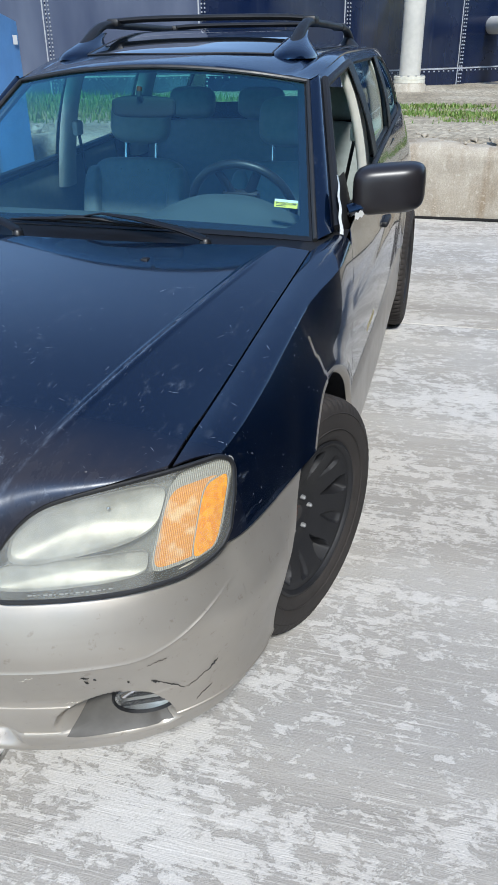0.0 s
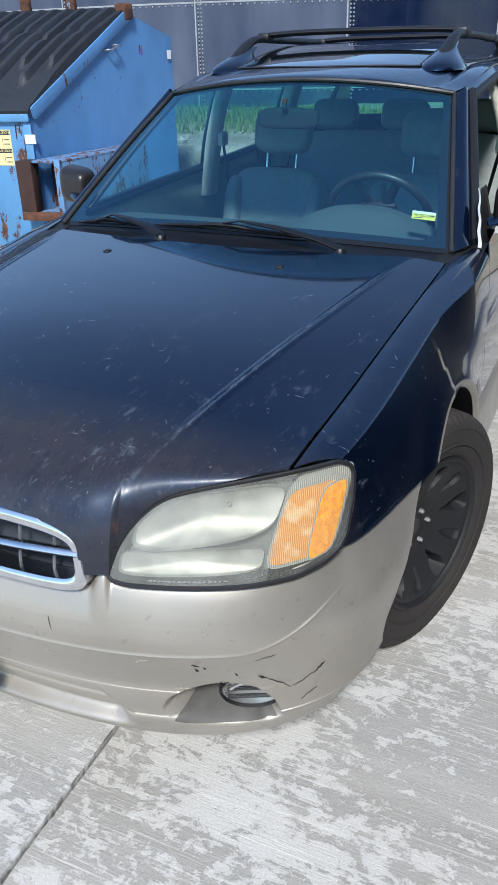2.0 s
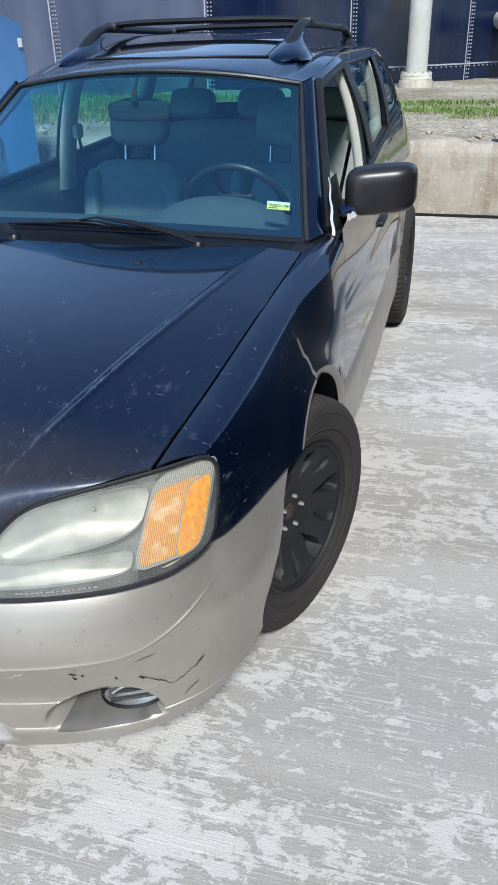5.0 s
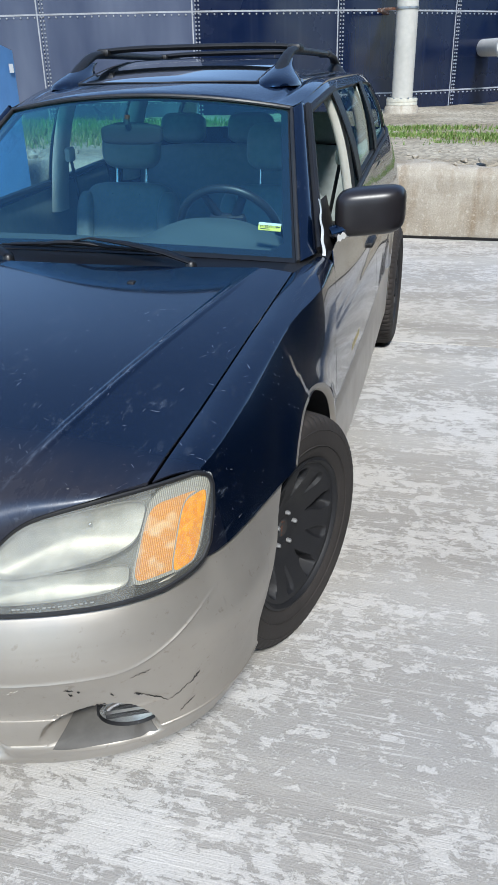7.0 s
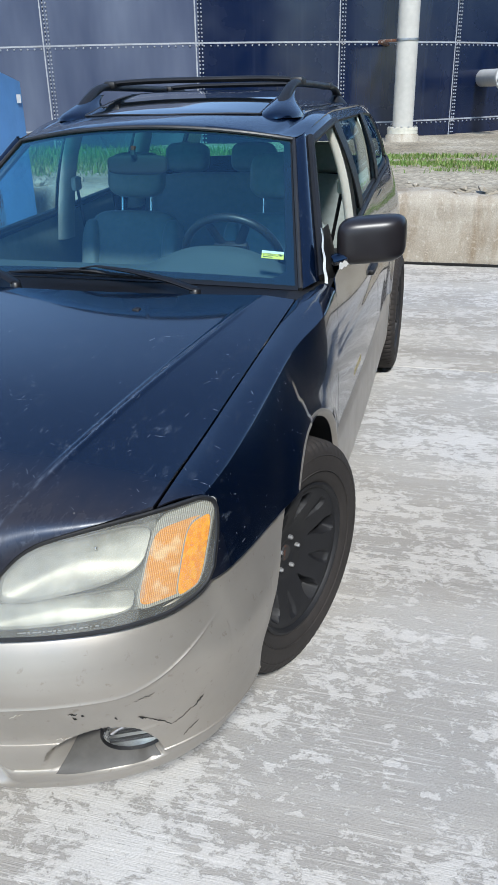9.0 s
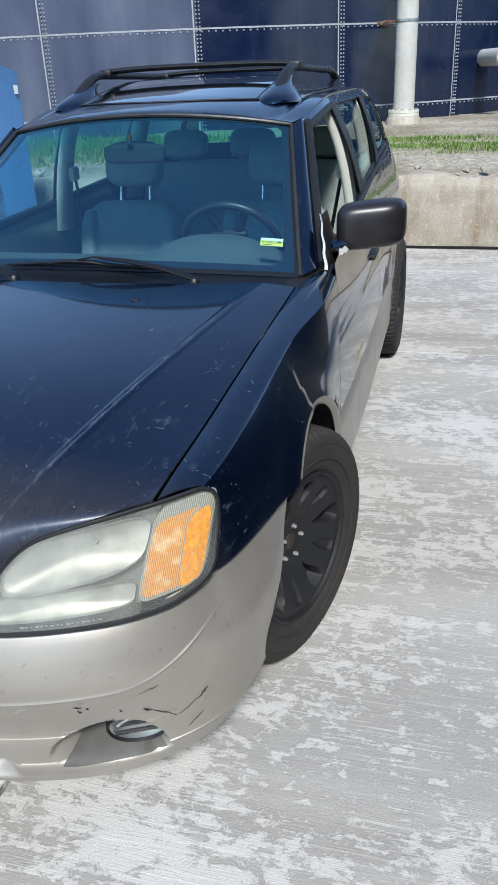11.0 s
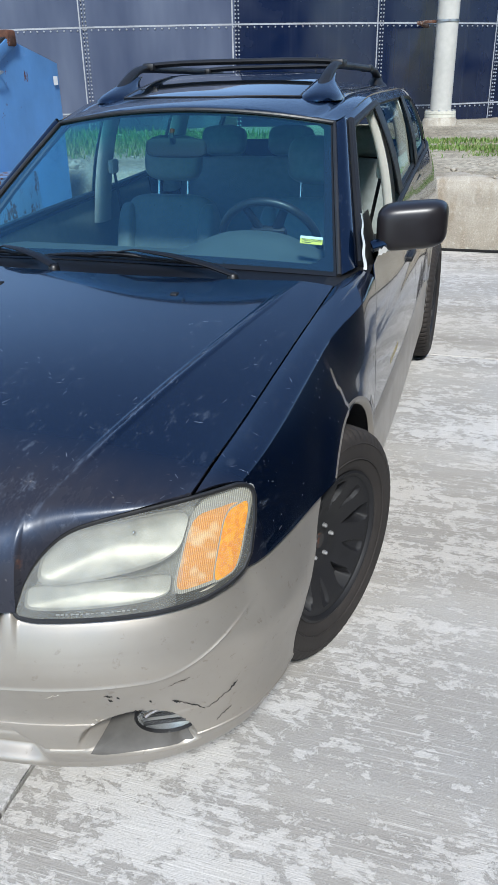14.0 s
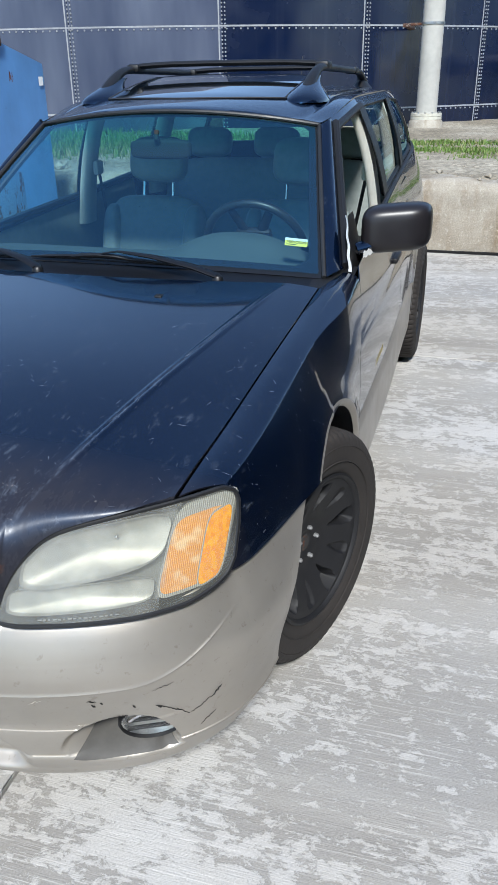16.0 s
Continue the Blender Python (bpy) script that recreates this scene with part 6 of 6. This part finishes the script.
for s in (1, -1):
    part("cowl_corner", sheet(lambda u, v: (s * lerp(0.67, 0.79, u), lerp(0.46, 0.67, v), 0.941 + 0.024 * v - 0.004 * u), 4, 6, thick=-0.003, mirror=s < 0), M["black"], car)
wiper_black = grained("satin_black", (0.006, 0.006, 0.007), 0.4, amount=0.3, scale=50)


def wiper(pivot, tip_u, tip_v, mid_u, mid_v):
    w = part("wiper", lathe([(0.0, 0.026), (0.010, 0.025), (0.017, 0.018), (0.019, 0.0)], 16, "Z"), wiper_black, car, "black windscreen wiper")
    w.location = pivot
    o = Vector(pivot)
    bm = bmesh.new()
    mid = screen(mid_u, mid_v, 0.040)
    pts = [o + Vector((0, 0, 0.020)), o.lerp(mid, 0.2) + Vector((0, 0, 0.030)), o.lerp(mid, 0.55) + Vector((0, 0, 0.030)), o.lerp(mid, 0.85) + Vector((0, 0, 0.020)), mid]
    add_tube(bm, [p - o for p in pts], [0.020, 0.021, 0.017, 0.009, 0.007], 8, 0.35)
    part("arm", bm, wiper_black, w)

    def on(t, lift):
        return screen(lerp(mid_u, tip_u, t), lerp(mid_v, tip_v, t), lift) - o

    for lo, hi, crown, wide in ((-0.98, 0.98, 0.0, 0.0045), (-0.9, 0.9, 0.014, 0.0060), (-0.5, 0.5, 0.022, 0.0075)):
        bm = bmesh.new()
        row = [lerp(lo, hi, k / 16) for k in range(17)]
        add_tube(bm, [on(t, 0.010 + crown * (1 - (t / hi) ** 2)) for t in row], [wide * 0.6] + [wide] * 15 + [wide * 0.6], 8, 0.9)
        part("rubber_strip" if not crown else "blade_frame", bm, wiper_black, w)
    return w


wiper((0.40, 0.405, 0.955), 0.30, 0.010, 0.50, 0.004)
wiper((-0.20, 0.375, 0.960), 0.055, 0.000, 0.165, 0.000)
for x in (0.29, -0.29):
    part("washer_nozzle", box_mesh((x - 0.011, 0.190, bonnet_z(x, 0.20) - 0.002), (x + 0.011, 0.213, bonnet_z(x, 0.20) + 0.010), 0.004), M["black"], hood)

# ---- door mirrors ----
mirror_mat = grained("scuffed_black_paint", (0.018, 0.016, 0.018), 0.36, amount=0.4, scale=9, bump=0.03)
for s in (1, -1):
    mc = Vector((0.889, 0.835, 1.066)) if s > 0 else Vector((-0.825, 0.835, 1.045))
    bm = bmesh.new()

    def shell(u, v):
        a, b = 2 * math.pi * u, math.pi * (v * 0.5)
        c, sn = math.cos(a), math.sin(a)
        rx, rz = (0.112, 0.077) if s > 0 else (0.078, 0.070)
        k = math.sin(b) ** 0.45
        x = rx * k * math.copysign(abs(c) ** 0.45, c)
        z = rz * k * math.copysign(abs(sn) ** 0.45, sn) + 0.008 * s * x / rx
        y = -0.085 * math.cos(b) ** 0.65
        return mc + Vector((x, y + s * x * 0.22, z))

    add_grid(bm, shell, 48, 14)
    bmesh.ops.remove_doubles(bm, verts=bm.verts[:], dist=1e-4)
    mir = part("door_mirror", bm, mirror_mat, car, "scuffed black door mirror")
    bm = bmesh.new()
    ringv = [bm.verts.new(shell(k / 48, 1.0) + Vector((0, 0.001, 0))) for k in range(48)]
    bm.faces.new(ringv)
    part("mirror_glass", bm, mat("mirror_silver", (0.85, 0.86, 0.88), 0.02, 1.0), mir)
    bm = bmesh.new()
    if s > 0:
        add_grid(bm, lambda u, v: (s * lerp(0.778, 0.752, v), lerp(0.600, lerp(0.86, 0.70, v), u) + 0.05 * v, lerp(0.955, 1.125, v)), 6, 6)
        part("sail", bm, M["black"], mir)
    bm = bmesh.new()
    add_tube(bm, [(s * 0.765, 0.74, 1.005), (s * 0.825, 0.775, 1.02), (s * (0.87 if s > 0 else 0.82), 0.80, 1.03)], [0.030, 0.026, 0.03], 10, 0.7)
    part("arm", bm, M["paint"], mir)
    if s > 0:
        bm = bmesh.new()
        add_grid(bm, lambda u, v: (lerp(0.768, 0.748, v) + 0.012 * u * (1 - 0.6 * v) + 0.002 * math.sin(v * 17), 0.606 + 0.03 * v - 0.006 * u, lerp(0.962, 1.130, v)), 3, 14)
        part("tape", bm, sticker_white, mir, "torn white tape at the mirror's foot")
        bm = bmesh.new()
        add_grid(bm, lambda u, v: (0.800 + 0.03 * u, lerp(0.70, 0.775, u), lerp(0.985, 1.006, v) + 0.008 * u + 0.003 * math.sin(u * 20)), 14, 3)
        part("tape", bm, sticker_white, mir, "torn white tape at the mirror's foot")

# ---- roof rails ----
RAIL_X = 0.435


def roof_top(y):
    ex, ez = roof_edge(y)
    return ez + (curve(ROOF_Z, y) - ez) * (1 - (RAIL_X / ex) ** 2.6)


for s in (1, -1):
    def rail_pt(t):
        y = lerp(1.36, 3.00, t)
        h = (0.100 - 0.035 * t) * smooth(t / 0.22) ** 0.8 * smooth((1 - t) / 0.16) ** 0.7
        return Vector((s * (RAIL_X + 0.010 * math.cos(math.pi * (t - 0.5))), y, roof_top(y) + 0.004 + h))
    bm = bmesh.new()
    add_tube(bm, [rail_pt(k / 60) for k in range(61)], [lerp(0.030, 0.019, smooth(k / 14)) if k < 30 else lerp(0.030, 0.019, smooth((60 - k) / 10)) for k in range(61)], 12, 0.8)
    rl = part("roof_rail", bm, M["black"], car, "black roof rail with a long sloping front arm")
    for y, wy, wx, top in ((1.47, 0.165, 0.090, 0.095), (2.90, 0.12, 0.06, 0.07),):
        bm = bmesh.new()
        rings = []
        for k in range(11):
            v = k / 10
            w = 1 - smooth(v) * 0.72
            lean = (0.16 if y < 2 else -0.05) * v * v
            rings.append([bm.verts.new((s * RAIL_X + wx * w * math.cos(a), y + lean + wy * w * math.sin(a), roof_top(y) - 0.012 + v * top)) for a in [2 * math.pi * j / 24 for j in range(24)]])
        for a, b in zip(rings, rings[1:]):
            for j in range(24):
                bm.faces.new((a[j], a[(j + 1) % 24], b[(j + 1) % 24], b[j]))
        bm.faces.new(rings[-1])
        part("foot", bm, M["paint"] if y < 2 else M["black"], rl)
for y in (1.80, 2.55):
    bm = bmesh.new()
    zr = roof_top(y) + (0.108 if y < 2 else 0.085)
    add_tube(bm, [(RAIL_X * k / 8, y, zr + 0.010 * (1 - (k / 8) ** 4)) for k in range(-8, 9)], 0.028, 10, 0.46)
    cb = part("cross_bar", bm, M["black"], car, "black cross bar")
    for s in (1, -1):
        part("clamp", box_mesh((s * RAIL_X - 0.030, y - 0.045, zr - 0.022), (s * RAIL_X + 0.030, y + 0.045, zr + 0.012), 0.012), M["black"], cb)
bm = bmesh.new()
add_tube(bm, [(-0.02, 3.35, 1.43), (-0.02, 3.42, 1.62)], 0.0035, 6)
part("aerial", bm, M["black"], car)


# ---- wheels ----
nut_mat = grained("bright_nut", (0.26, 0.26, 0.26), 0.42, 0.5, amount=0.1, scale=60, bump=0.0)


def wheel(m):
    hub = part("wheel", lathe([(0.0, 0.03), (0.14, 0.03), (0.15, 0.02), (0.15, 0.0), (0.0, 0.0)], 32, "X"), M["steel"], car, "black alloy wheel")
    hub.matrix_basis = m
    tyre = [(0.212, 0.088), (0.222, 0.098), (0.240, 0.104), (0.275, 0.110), (0.305, 0.108), (0.322, 0.101), (0.331, 0.092), (0.3365, 0.075), (0.338, 0.045), (0.3385, 0.0),
            (0.338, -0.045), (0.3365, -0.075), (0.331, -0.092), (0.305, -0.108), (0.26, -0.108), (0.212, -0.095)]

    def lugs(k, i):
        if i in (5, 6, 7):
            return -0.0065 if k % 4 in (0,) else 0.0
        if i in (8, 9, 10):
            return -0.006 if (k + (1 if i == 9 else 0)) % 6 == 0 else 0.0
        return 0.0

    part("tyre", lathe(tyre, 288, "X", lugs), M["rubber"], hub, "worn black all-season tyre", smooth=True)
    for r in (0.256, 0.300):
        part("sidewall_ring", lathe([(r - 0.002, 0.1075 if r < 0.28 else 0.1085), (r, 0.1105), (r + 0.002, 0.1075 if r < 0.28 else 0.1085)], 96, "X"), M["rubber"], hub)
    bm = bmesh.new()
    add_lathe(bm, [(0.216, 0.092), (0.221, 0.100), (0.214, 0.102), (0.205, 0.096), (0.198, 0.075), (0.192, 0.04), (0.19, -0.08)], 80, "X")
    part("rim", bm, M["rim"], hub, "matt black rim")
    part("brake_disc", lathe([(0.0, -0.015), (0.145, -0.015), (0.145, 0.0), (0.0, 0.002)], 40, "X"), M["steel"], hub)
    part("barrel_back", lathe([(0.0, -0.03), (0.192, -0.03)], 40, "X"), M["gap"], hub)
    def face(u, v):
        """Five broad spokes with drop-shaped windows between them."""
        a, r = 2 * math.pi * u, lerp(0.020, 0.206, v)
        h = curve(((0.02, 0.040), (0.034, 0.041), (0.045, 0.046), (0.075, 0.049), (0.11, 0.062), (0.16, 0.082), (0.19, 0.091), (0.206, 0.092)), r)
        q = (a - radians(8)) % (2 * math.pi / 5)
        d, e = min(q, 2 * math.pi / 5 - q) * r, abs(q - math.pi / 5) * r
        half = 0.004 + 0.024 * smooth((r - 0.100) / 0.07)
        hole = smooth((half - d) / 0.009) * smooth((r - 0.098) / 0.015) * smooth((0.192 - r) / 0.008)
        drop = smooth((0.004 + 0.016 * smooth((r - 0.105) / 0.06) - e) / 0.009) * smooth((r - 0.105) / 0.015) * smooth((0.188 - r) / 0.010)
        h -= 0.046 * hole + 0.010 * drop
        return (h, r * math.cos(a), r * math.sin(a))

    part("spoke_face", sheet(face, 260, 40), M["rim"], hub, "broad black spokes")
    part("centre_bore", lathe([(0.0, 0.044), (0.022, 0.044), (0.028, 0.038)], 24, "X"), rusty_mat("rusted_bore", (0.03, 0.03, 0.03), 0.8, 8.0, 0.8), hub)
    for k in range(5):
        a = 2 * math.pi * (k + 0.05) / 5
        nut = part("lug_nut", lathe([(0.0, 0.060), (0.0045, 0.0595), (0.0065, 0.056), (0.0072, 0.040)], 6, "X"), nut_mat, hub)
        nut.location = (0, 0.05 * math.cos(a), 0.05 * math.sin(a))
    return hub


STEER = -19.0
wheel(pose(0.735, 0, AXLE_Z, 0, 0, STEER))
wheel(pose(0.762, WHEELBASE, AXLE_Z, 20, 0, 0))
wheel(pose(-0.735, 0, AXLE_Z, 0, 0, 180 + STEER))
wheel(pose(-0.762, WHEELBASE, AXLE_Z, 40, 0, 180))

# ---- cabin ----
def dash_top(u, v):
    x = lerp(-0.66, 0.66, u)
    y = lerp(0.585 - 0.09 * (1 - (x / 0.66) ** 2), 0.98, v)
    hump = math.exp(-(abs(x - 0.335) / 0.215) ** 3.0)
    z = 0.952 - 0.03 * v + 0.085 * hump * math.sin(math.pi * min(1, v * 0.95) ** 1.6) + 0.012 * math.sin(math.pi * v)
    if v > 0.92:
        z -= 0.06 * ((v - 0.92) / 0.08) ** 2
    return (x, y, z)


part("dashboard", sheet(dash_top, 64, 28), M["dash"], car, "grey-green moulded dashboard")
part("dash_face", sheet(lambda u, v: (lerp(-0.66, 0.66, u), 0.98 - 0.05 * v, dash_top(u, 1)[2] - 0.35 * v), 24, 4), M["dash"], car)
swm = Matrix.Translation((0.352, 1.005, 0.945)) @ Matrix.Rotation(radians(-63), 4, "X")
bm = bmesh.new()
add_tube(bm, [(0.188 * math.cos(2 * math.pi * k / 48), 0.188 * math.sin(2 * math.pi * k / 48), 0) for k in range(49)], 0.0155, 10, 1.0, False)
sw = part("steering_wheel", bm, grained("wheel_leather", (0.015, 0.016, 0.017), 0.4, scale=40), car, "black leather steering wheel")
sw.matrix_basis = swm
part("airbag_hub", box_mesh((-0.07, -0.08, -0.02), (0.07, 0.055, 0.02), 0.018), M["black"], sw)
for a in (0.15, math.pi - 0.15, -2.0, -1.14):
    bm = bmesh.new()
    add_tube(bm, [(0.06 * math.cos(a), 0.06 * math.sin(a), 0), (0.18 * math.cos(a), 0.18 * math.sin(a), 0)], [0.02, 0.015], 8, 0.5)
    part("spoke", bm, M["black"], sw)
part("column", box_mesh((-0.05, -0.06, -0.22), (0.05, 0.05, -0.02), 0.02), M["black"], sw)


def cushion(c, size, m=None, power=0.5, n=(20, 14)):
    """A stuffed, round-edged block."""
    bm = bmesh.new()

    def f(u, v):
        a, b = 2 * math.pi * u, math.pi * (v - 0.5)
        e = lambda w: math.copysign(abs(w) ** power, w)
        p = Vector((e(math.cos(b)) * e(math.cos(a)) * size[0] / 2, e(math.cos(b)) * e(math.sin(a)) * size[1] / 2, e(math.sin(b)) * size[2] / 2))
        return (m @ p if m is not None else p) + Vector(c)

    add_grid(bm, f, n[0] * 2, n[1] * 2)
    bmesh.ops.remove_doubles(bm, verts=bm.verts[:], dist=1e-4)
    return bm


lean = Matrix.Rotation(radians(-16), 4, "X")
for s in (1, -1):
    x = s * 0.355
    seat = part("front_seat", cushion((x, 1.42, 0.56), (0.50, 0.52, 0.20)), M["leather"], car, "grey-green leather front seat")
    part("backrest", cushion((x, 1.725, 0.80), (0.46, 0.15, 0.42), lean, 0.42), M["leather"], seat)
    for q in (-1, 1):
        part("side_bolster", cushion((x + q * 0.205, 1.685, 0.775), (0.09, 0.16, 0.40), lean, 0.6), M["leather"], seat)
        part("headrest_post", (lambda b: (add_tube(b, [(x + q * 0.075, 1.775, 0.96), (x + q * 0.075, 1.80, 1.09)], 0.0065, 8), b)[1])(bmesh.new()), M["chrome"], seat)
    part("headrest", cushion((x, 1.815, 1.165), (0.285, 0.105, 0.205), lean, 0.55), M["leather"], seat)
    for dx in (-0.075, 0.075):
        bm = bmesh.new()
        add_tube(bm, [(x + dx * 1.1, 1.655 + 0.02, 0.66), (x + dx, 1.655 + 0.075 * 0.3, 0.80), (x + dx * 0.9, 1.70, 0.965)], 0.003, 6)
        part("seam", bm, M["dark"], seat)
bench = part("rear_bench", cushion((0, 2.35, 0.58), (1.30, 0.50, 0.18), None, 0.35), M["leather"], car, "grey-green leather rear bench")
part("backrest", cushion((0, 2.62, 0.84), (1.30, 0.15, 0.52), lean, 0.35), M["leather"], bench)
for x in (-0.40, 0.40, 0.0):
    part("headrest", cushion((x, 2.70, 1.175), (0.26, 0.10, 0.16), lean, 0.5), M["leather"], bench)
mirror_in = part("rear_view_mirror", cushion((0.0, 0.985, 1.285), (0.235, 0.045, 0.068), None, 0.45), M["dark"], car, "dark rear-view mirror")
bm = bmesh.new()
add_tube(bm, [(0, 0.975, 1.30), (0, 0.945, 1.325), (0, 0.955, 1.35)], 0.010, 8)
part("stalk", bm, M["dark"], mirror_in)
part("centre_console", box_mesh((-0.10, 0.95, 0.34), (0.10, 1.80, 0.62), 0.03), M["dark"], car)
